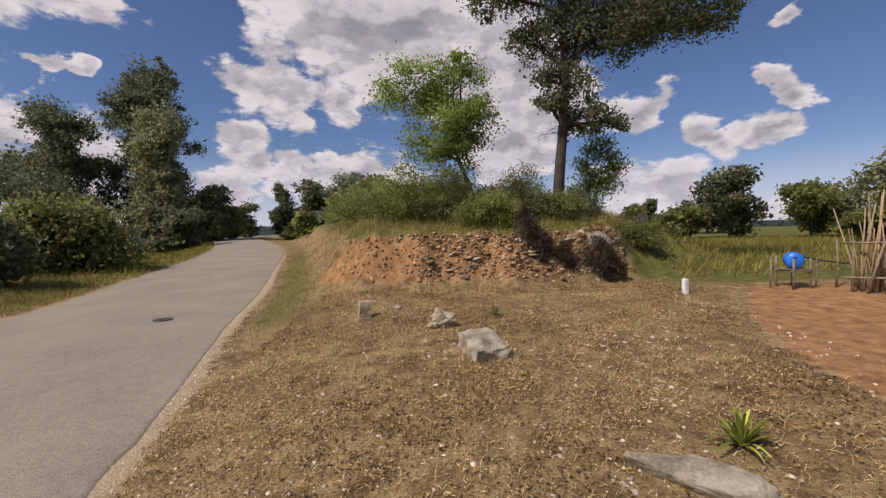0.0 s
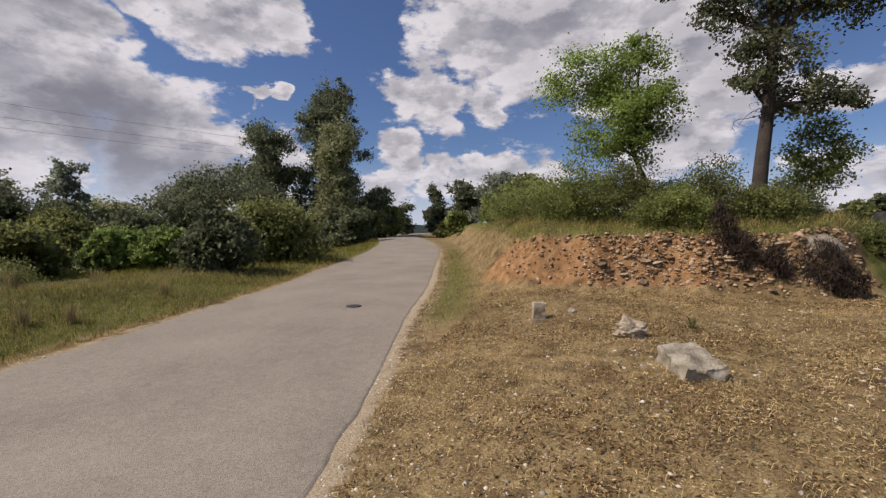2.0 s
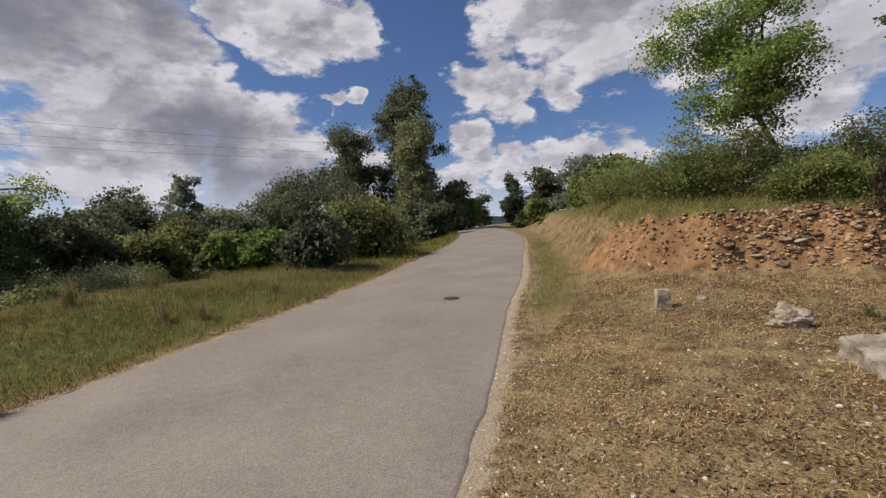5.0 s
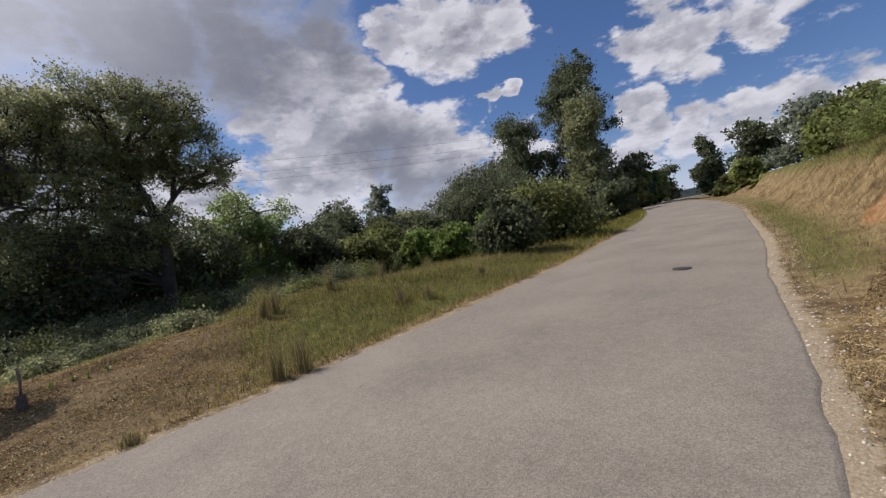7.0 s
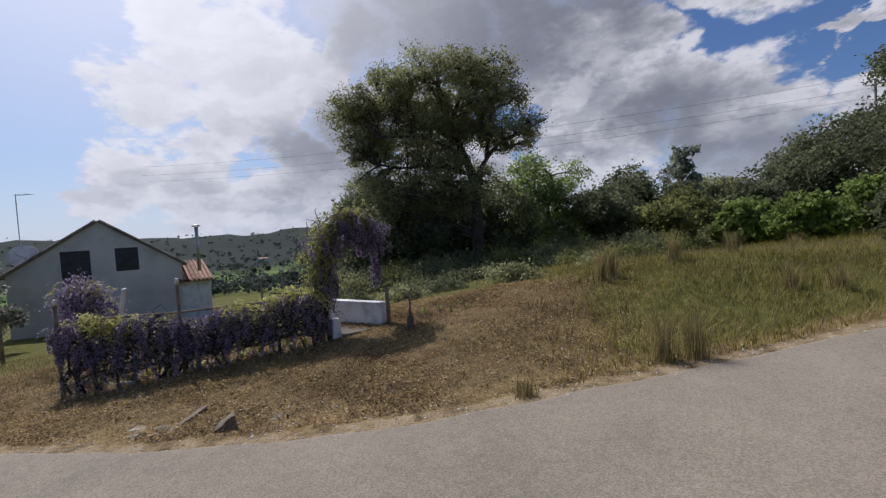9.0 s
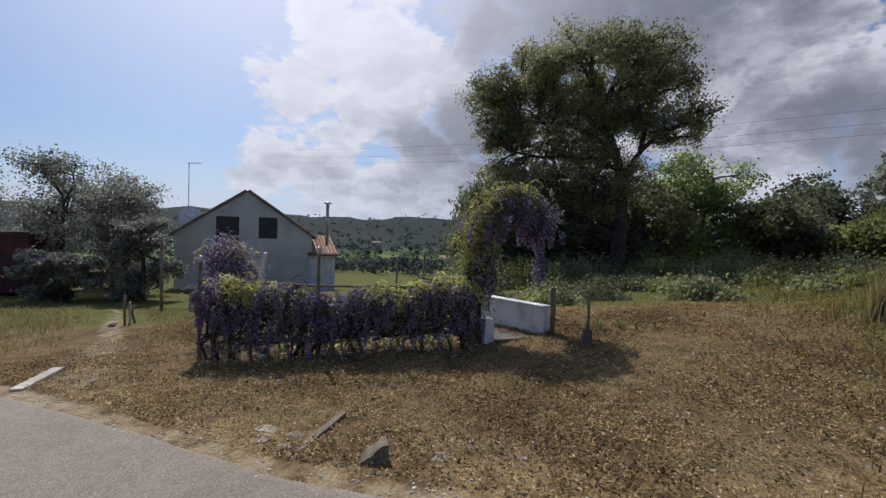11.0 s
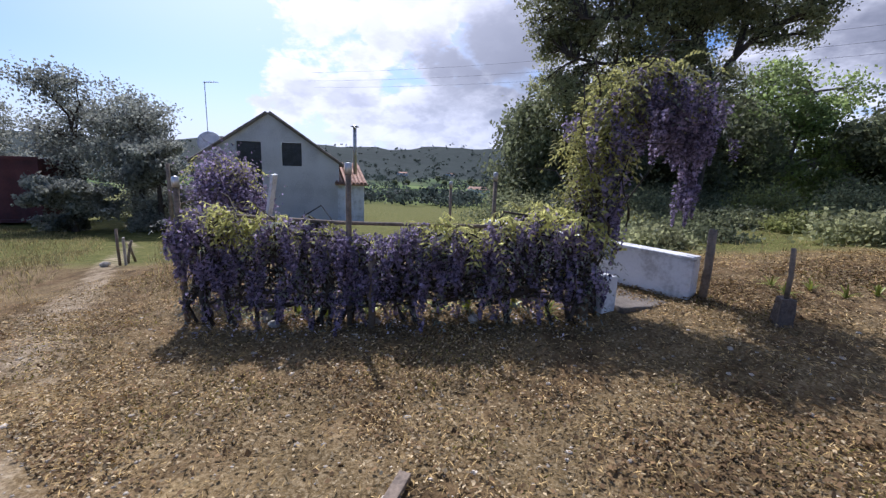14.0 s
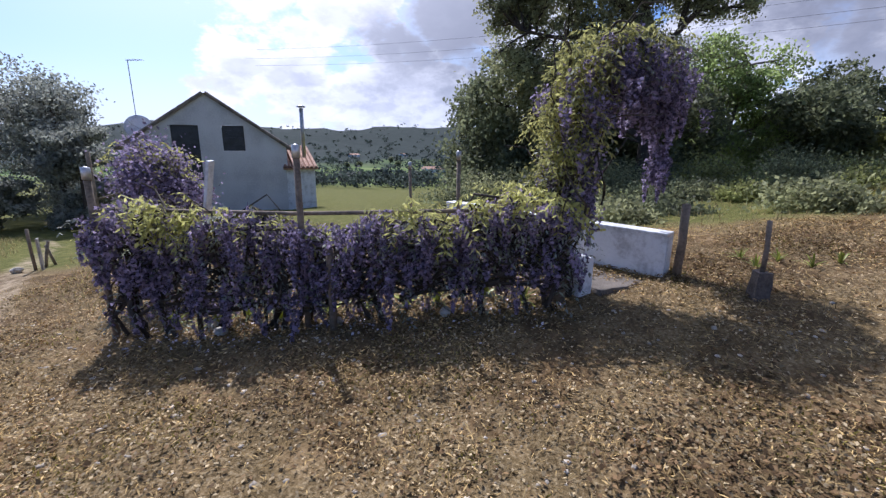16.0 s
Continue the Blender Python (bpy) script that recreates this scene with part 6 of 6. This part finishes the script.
rosette(1.98, 2.8, 0.42, 34, 570, "yellow-green strap-leaved plant in the dry grass")
rosette(0.78, 6.4, 0.32, 20, 571, "small dark green strap-leaved plant behind the slab", "scrub")
rosette(-1.28, 2.35, 0.2, 14, 572, "small green strap-leaved plant in the dry grass")
for k, (x, y) in enumerate(((-10.65, -1.3), (-10.8, -1.05), (-10.68, -0.85), (-10.9, -1.3), (-10.75, -0.6))):
    tagged(rosette(x, y, 0.2, 14, 575 + k, "small green iris clump beside the white wall"), group="iris clumps by the wall")
for k, u in enumerate((0.1, 0.2, 0.27, 0.36, 0.47, 0.56, 0.65, 0.72, 0.83, 0.91)):
    x, y = hedge_place(u, -0.12 - 0.05 * (k % 3))
    tagged(rosette(x, y, 0.3, 16, 585 + k, "upright green iris clump under the hedge"), group="iris clumps under the hedge")

# ---- power line over the valley ----
def power_pole():
    x, y = -54.0, 58.0
    root = thing("utility_pole", (x, y, z_at(x, y)), "slim concrete power pole beyond the trees", "utility pole")
    top = 17.0 - z_at(x, y)
    part("shaft", capped_pole("shaft", [(0, 0, 0), (0, 0, top / 2), (0, 0, top)], [0.2, 0.16, 0.12], M["concrete"], 8), None, root)
    part("crossarm", capped_pole("crossarm", [(-0.7, -0.7, top - 0.6), (0.7, 0.7, top - 0.6)], 0.07, M["metal"], 6), None, root)
    for s in (-0.6, 0, 0.6):
        part("insulator", capped_pole("insulator", [(s, s, top - 0.6), (s, s, top - 0.2)], 0.06, M["shutter"], 8), None, root)


power_pole()
for k, (dz, dx) in enumerate(((0.0, 0.0), (-1.8, 1.2), (-2.6, -1.2))):
    a, b, c = np.array([-54.0 + dx, 58.0, 17.6 + dz]), np.array([-72.0 + dx, 3.0, 16.0 + dz]), np.array([-88.0 + dx, -52.0, 17.6 + dz])
    s = np.linspace(0, 1, 41)[:, None]
    line = (1 - s) ** 2 * a + 2 * s * (1 - s) * (2 * b - (a + c) / 2) + s * s * c
    solo("power_cable", tubes("power_cable", [(line, np.full(41, 0.015))], M["cable"], 5), None, (0, 0, 0), "thin overhead power cable", "cable", "power cables")

# ---- far woods, fields' hedges and houses ----
def far_woods():
    rng = np.random.default_rng(600)
    C, S = [], []
    for _ in range(3600):
        a = radians(rng.uniform(35, 150)) if rng.uniform() < 0.8 else radians(rng.uniform(-70, 35))
        r = math.exp(rng.uniform(math.log(75), math.log(1900)))
        x, y = -math.sin(a) * r, math.cos(a) * r
        if waves(np.array(x), np.array(y), 75, 9) < (0.12 if r < 480 else -0.75):
            continue
        h = rng.uniform(5, 10) if r > 300 else rng.uniform(1.5, 4)
        n = 9 if r > 900 else 22 if r > 450 else 60
        p = rng.normal(size=(n, 3)) * [h * 0.3, h * 0.3, h * 0.2] + [x, y, z_at(x, y) + h * 0.5]
        C.append(p)
        S.append(np.full(n, h * (0.55 if r > 900 else 0.32 if r > 450 else 0.17)))
    C, S = np.concatenate(C), np.concatenate(S)
    v, f = leaf_arrays(C, S, rng, long=1.2)
    ob = new("far_woods", from_arrays("far_woods", v, f, M["far_wood"]))
    tagged(ob, "dark woods on the far hills across the valley", "woods", kind="stuff")


far_woods()
for k, (x, y, w, d) in enumerate(((-361, -59, 22, 9), (-420, -20, 12, 8), (-700, -250, 16, 10), (-760, -180, 16, 10), (330, 560, 14, 9), (280, 600, 12, 9), (380, 560, 12, 9))):
    root = thing("farmhouse", (x, y, z_at(x, y) - 0.5), "small white farmhouse far across the valley", "house", "far farmhouses", turn=k * 25)
    part("wall", box(d, w, 4.2, 0, (0, 0, 2.1)), M["white_paint"], root)
    bm = bmesh.new()
    vs = [bm.verts.new(p) for p in ((-d / 2 - 0.4, -w / 2 - 0.4, 4.2), (d / 2 + 0.4, -w / 2 - 0.4, 4.2), (0, -w / 2 - 0.4, 6.2), (-d / 2 - 0.4, w / 2 + 0.4, 4.2), (d / 2 + 0.4, w / 2 + 0.4, 4.2), (0, w / 2 + 0.4, 6.2))]
    for q in ((0, 1, 2), (5, 4, 3), (0, 2, 5, 3), (1, 4, 5, 2), (0, 3, 4, 1)):
        bm.faces.new([vs[i] for i in q])
    part("roof", bm, M["tile"], root)
    for j in range(4):
        part("window", box(0.1, 1.1, 1.3, 0, (d / 2 + 0.02, -w / 2 + w * (j + 0.5) / 4, 2.3)), M["shutter"], root)

for k, (x, y, h) in enumerate(((-408, -154, 5.5), (-440, -152, 5.5), (-470, -118, 6.0), (-506, -96, 8.0), (-430, -75, 9.0), (-560, -150, 7.0))):
    B = on_ground(x, y, 0.2)
    plant("field_tree", B, "round dark tree standing in the valley's green field", "tree", (0.25, [(0, 0, 0), (0, 0, h * 0.6)]), [(0, 0, h * 0.6, h * 0.42, h * 0.42, h * 0.36), (0.5, 0.8, h * 0.35, h * 0.36, h * 0.36, h * 0.25)], "dark", 0.8, 900, 640 + k, group="trees in the valley", twigs=False, hollow=0.2)

# ---- grass, straw, fallen leaves, pebbles ----
def scatter(n, x0, x1, y0, y1, keep, rng):
    """Places on the ground where keep(x, y) is over a random number."""
    out = np.zeros((0, 2))
    while len(out) < n:
        p = rng.uniform((x0, y0), (x1, y1), (n * 2, 2))
        k = keep(p[:, 0], p[:, 1])
        p = p[rng.uniform(size=len(p)) < k]
        out = np.concatenate([out, p])
        if not len(p):
            break
    return out[:n]


def blades(name, label, places, height, width, mat, rng, lean=0.5, category="grass", bent=True):
    n = len(places)
    z = ground_z(places[:, 0], places[:, 1])
    base = np.c_[places, z - 0.01]
    h = height * rng.uniform(0.45, 1.3, n)
    a = rng.uniform(0, 2 * np.pi, n)
    ln = np.abs(rng.normal(size=n)) * lean + 0.08
    d = np.c_[np.cos(a), np.sin(a), np.zeros(n)]
    side = np.c_[-np.sin(a + 0.8), np.cos(a + 0.8), np.zeros(n)] * (width * rng.uniform(0.6, 1.3, n))[:, None]
    up = np.array([0, 0, 1.0])
    norm = np.sqrt(1 + ln**2)[:, None]
    mid = base + (up * 0.55 + d * ln[:, None] * 0.35) / norm * h[:, None]
    tip = base + (up * 0.85 + d * ln[:, None] * 1.15) / norm * h[:, None]
    if bent:
        V = np.stack([base - side, base + side, mid + side * 0.7, mid - side * 0.7, tip + side * 0.12, tip - side * 0.12], 1).reshape(-1, 3)
        k = np.arange(n)[:, None] * 6
        F = np.concatenate([k + [0, 1, 2, 3], k + [3, 2, 4, 5]])
    else:
        V = np.stack([base - side, base + side, tip + side * 0.15, tip - side * 0.15], 1).reshape(-1, 3)
        F = np.arange(n * 4).reshape(n, 4)
    ob = new(name, from_arrays(name, V, F, M[mat]))
    return tagged(ob, label, category, kind="stuff")


def off_road(x, y):
    d, half = road_frame(x, y)
    return d, np.abs(d) - half


def litter(name, label, places, size, mat, rng, long=3.0):
    """Straw or leaves lying on the ground."""
    n = len(places)
    z = ground_z(places[:, 0], places[:, 1])
    a, t = rng.uniform(0, 2 * np.pi, n), rng.normal(size=n) * 0.28
    d = np.c_[np.cos(a) * np.cos(t), np.sin(a) * np.cos(t), np.sin(t)]
    e = np.c_[-np.sin(a), np.cos(a), rng.normal(size=n) * 0.5]
    s = (size * rng.uniform(0.5, 1.4, n))[:, None]
    c = np.c_[places, z + 0.008 + np.abs(np.sin(t)) * size * long * 0.45 + rng.uniform(0, 0.015, n)]
    V = np.stack([c - d * s * long / 2, c + e * s / 2 + [0, 0, 0.004], c + d * s * long / 2, c - e * s / 2], 1).reshape(-1, 3)
    ob = new(name, from_arrays(name, V, np.arange(n * 4).reshape(n, 4), M[mat]))
    return tagged(ob, label, "ground litter", kind="stuff")


rng = np.random.default_rng(700)


def right_verge(x, y):
    d, out = off_road(x, y)
    return np.where((d > 0) & (out > 0.14), 1.0, 0) * (0.35 + 0.65 * step(waves(x, y, 0.8, 4), -0.4, 0.5)) * (1 - step(bank(x, y), 0.05, 0.2)) * (1 - step(np.minimum(x - field_edge(y), 8.7 - y), -0.1, 0.4))


def left_verge(x, y):
    d, out = off_road(x, y)
    return np.where((d < 0) & (out > 0.2), 1.0, 0) * (0.3 + 0.7 * step(waves(x, y, 0.7, 6), -0.4, 0.5)) * (1 - step(y + 0.25 * x, -1.8, 1.0))


blades("dry_grass", "short dry straw-coloured grass on the verge", scatter(44000, -2.6, 5.0, -1.0, 9.5, right_verge, rng), 0.08, 0.0032, "straw", rng, 1.7)
litter("straw_litter", "cut straw lying on the verge", scatter(56000, -2.6, 6.0, -2.0, 9.5, right_verge, rng), 0.0042, "straw", rng, 9.0)
litter("fallen_leaves", "brown fallen leaves on the verge", scatter(22000, -2.6, 5.0, -2.0, 9.0, lambda x, y: right_verge(x, y) * (0.15 + step(waves(x, y, 1.0, 8), -0.2, 0.5)), rng), 0.018, "straw_dark", rng, 1.6)
blades("dry_grass", "short dry grass in front of the hedge", scatter(28000, -12.8, -6.8, -9.5, 4.5, left_verge, rng), 0.055, 0.0035, "straw_olive", rng, 1.5, bent=False)
litter("straw_litter", "cut straw in front of the hedge", scatter(64000, -12.6, -6.8, -9.0, 4.0, left_verge, rng), 0.005, "straw_olive", rng, 7.5)
litter("fallen_leaves", "brown fallen leaves in front of the hedge", scatter(28000, -12.0, -6.8, -9.0, 3.0, lambda x, y: left_verge(x, y) * (0.25 + step(waves(x, y, 1.0, 8), -0.2, 0.6)), rng), 0.017, "straw_dark", rng, 1.6)

litter("fallen_leaves", "pale dry leaf bits strewn in front of the hedge", scatter(30000, -11.5, -6.8, -8.5, 2.0, left_verge, rng), 0.0118, "leaf_bits", rng, 1.7)
litter("fallen_leaves", "pale dry leaf bits strewn on the verge", scatter(12000, -2.4, 4.2, -1.0, 8.5, right_verge, rng), 0.012, "leaf_bits", rng, 1.7)


litter("fallen_petals", "pale fallen petals and chips under the hedge", np.array([hedge_place(u, o) for u, o in zip(rng.uniform(0, 1, 900), rng.normal(size=900) * 0.22)]), 0.017, "petals", rng, 1.4)


def green_left(x, y):
    d, out = off_road(x, y)
    return np.where((d < 0) & (out > 0.15), 1.0, 0) * step(y + 0.25 * x, -2.5, -0.1) * (0.4 + 0.6 * step(waves(x, y, 1.2, 3), -0.6, 0.5))


def green_right(x, y):
    d, out = off_road(x, y)
    return np.where((d > 0) & (out > 0.15), 1.0, 0) * step(y - 5.2 - 0.3 * (x + 2), 0, 2.5) * np.maximum(step(2.6 - out, 0, 1.4), step(bank(x, y), 0.7, 0.95))


blades("verge_grass", "green and yellow meadow grass along the road", scatter(40000, -17.0, -7.0, -1.0, 13.0, green_left, rng), 0.13, 0.006, "grass", rng, 0.7)
blades("verge_grass", "green meadow grass up the road", scatter(17000, -26.0, -8.5, 12.0, 40.0, green_left, rng), 0.32, 0.012, "grass", rng, 0.6, bent=False)
blades("seed_grass", "pale seeding grass on the verge", scatter(18000, -17.0, -7.2, -1.0, 14.0, green_left, rng), 0.24, 0.004, "grass_pale", rng, 0.5, bent=False)
blades("verge_grass", "short green grass at the foot of the bank", scatter(9000, -9.0, 3.8, 5.4, 24.0, green_right, rng), 0.12, 0.005, "grass", rng, 0.7, bent=False)
blades("verge_grass", "short yellowing grass at the foot of the bank", scatter(19000, -9.0, 3.8, 5.4, 24.0, green_right, rng), 0.15, 0.0045, "grass_pale", rng, 0.7, bent=False)
blades("verge_grass", "tufted green grass on top of the bank", scatter(9000, -3.5, 6.0, 9.0, 13.0, lambda x, y: np.where(off_road(x, y)[0] > 0, 1, 0) * step(bank(x, y), 0.75, 0.97), rng), 0.2, 0.004, "grass", rng, 0.7, bent=False)
blades("seed_grass", "dry seeding grass on the bank", scatter(17000, -7.5, 8.0, 8.3, 20.0, lambda x, y: np.where(off_road(x, y)[0] > 0, 1, 0) * step(bank(x, y), 0.2, 0.9), rng), 0.26, 0.004, "grass_pale", rng, 0.5, bent=False)
blades("meadow_grass", "rough green growth at the wood's edge", scatter(15000, -22.0, -11.0, -6.0, 9.0, lambda x, y: step(-11.0 - x - 0.25 * np.abs(y + 1), 0, 1.5), rng), 0.1, 0.006, "grass_pale", rng, 0.9, bent=False)
blades("meadow_grass", "short green grass beside the path", scatter(20000, -17.0, -8.6, -22.0, -7.4, lambda x, y: step(off_path(x, y), 0.55, 1.0) * step(-8.8 - x - 0.0 * y, 0, 1.0), rng), 0.13, 0.006, "grass_pale", rng, 0.8)
blades("field_grass", "tall green grass behind the field", scatter(11000, 5.2, 22.0, 9.0, 26.0, lambda x, y: step(x - 5.2, 0, 0.8) * step(y - 9.3, 0, 0.8), rng), 0.4, 0.012, "grass", rng, 0.6, bent=False)


def tussock(x, y, h, n, seed):
    g = np.random.default_rng(seed)
    p = g.normal(size=(n, 2)) * 0.055 + [x, y]
    ob = blades("grass_tussock", "tall pale dry grass tussock at the road's edge", p, h, 0.004, "grass_pale", g, 0.22, "grass tussock")
    del ob["kind"]
    ob["group"] = "dry grass tussocks"


for k, (x, y, h) in enumerate(((-7.72, 1.18, 0.62), (-7.66, 1.5, 0.6), (-10.8, 1.9, 0.75), (-11.0, 2.2, 0.7), (-11.3, 3.6, 0.7), (-9.6, 4.4, 0.45), (-9.4, 5.0, 0.45), (-7.3, -0.45, 0.16), (-12.2, 5.5, 0.6), (-10.3, 7.5, 0.5), (-12.9, 7.6, 0.5))):
    tussock(x, y, h, 170, 720 + k)


def pebbles(name, label, places, size, seed, mat="pebble"):
    g = np.random.default_rng(seed)
    ico = np.array([(0, 0, 1), (0.89, 0, 0.45), (0.28, 0.85, 0.45), (-0.72, 0.53, 0.45), (-0.72, -0.53, 0.45), (0.28, -0.85, 0.45), (0.72, 0.53, -0.45), (-0.28, 0.85, -0.45), (-0.89, 0, -0.45), (-0.28, -0.85, -0.45), (0.72, -0.53, -0.45)])
    tri = np.array([(0, 1, 2), (0, 2, 3), (0, 3, 4), (0, 4, 5), (0, 5, 1), (1, 6, 2), (2, 7, 3), (3, 8, 4), (4, 9, 5), (5, 10, 1), (2, 6, 7), (3, 7, 8), (4, 8, 9), (5, 9, 10), (1, 10, 6)])
    n = len(places)
    s = (size * np.exp(np.clip(g.normal(size=n), -2, 1.7) * 0.5))[:, None, None]
    shape = ico[None] * g.uniform(0.65, 1.3, (n, 11, 3)) * g.uniform(0.6, 1.2, (n, 1, 3)) * [1, 1, 0.6]
    c = np.c_[places, ground_z(places[:, 0], places[:, 1])]
    V = (c[:, None] + shape * s).reshape(-1, 3)
    F = (np.arange(n)[:, None, None] * 11 + tri[None]).reshape(-1, 3)
    ob = new(name, from_arrays(name, V, F, M[mat]))
    tagged(ob, label, "pebbles", kind="stuff")


pebbles("pebbles", "scattered white limestone pebbles on the verge", scatter(2600, -2.5, 4.5, -2.0, 9.2, lambda x, y: np.where(off_road(x, y)[0] > 0, 1, 0) * step(off_road(x, y)[1], 0.2, 0.5) * (0.3 + 0.7 * step(waves(x, y, 0.7, 2), 0, 0.6)), rng), 0.0125, 740)
pebbles("pebbles", "scattered white pebbles in front of the hedge", scatter(900, -10.0, -6.9, -8.5, 1.0, lambda x, y: np.where(off_road(x, y)[0] < 0, 1, 0) * step(off_road(x, y)[1], 0.1, 0.4) * (0.3 + 0.7 * step(waves(x, y, 0.7, 2), 0, 0.6)), rng), 0.0105, 741)
pebbles("gravel", "loose gravel along the asphalt's broken edge", scatter(2800, -8.5, -1.4, 0.5, 18.0, lambda x, y: np.where(off_road(x, y)[0] > 0, 1, 0) * step(0.5 - np.abs(off_road(x, y)[1] - 0.2), 0, 0.4), rng), 0.008, 742)
pebbles("gravel", "loose gravel along the road's lower edge", scatter(1500, -8.0, -6.5, -8.5, 4.0, lambda x, y: np.where(off_road(x, y)[0] < 0, 1, 0) * step(0.4 - np.abs(off_road(x, y)[1] - 0.1), 0, 0.3), rng), 0.008, 743)
blades("sprouting_weeds", "green weeds sprouting through the straw", scatter(11000, -11.5, -6.9, -9.0, 0.5, lambda x, y: left_verge(x, y) * step(waves(x, y, 0.6, 12), 0.1, 0.6), rng), 0.035, 0.006, "grass", rng, 1.6, "weeds")
blades("sprouting_weeds", "green weeds sprouting through the straw", scatter(5000, -2.5, 4.0, 1.0, 8.5, lambda x, y: right_verge(x, y) * step(waves(x, y, 0.6, 12), 0.2, 0.6), rng), 0.035, 0.005, "grass", rng, 1.6, "weeds")


def rubble():
    """Loose earth and stone fragments down the bank's face."""
    g = np.random.default_rng(760)
    p = scatter(3200, -2.4, 4.4, 8.0, 10.4, lambda x, y: step(bank(x, y), 0.03, 0.3) * step(0.97 - bank(x, y), 0, 0.1) * (0.25 + 0.75 * step(x, -1.0, 0.2)), g)
    pebbles("rubble", "loose brown earth and stone fragments on the bank", p, 0.026, 761, "rubble")


rubble()
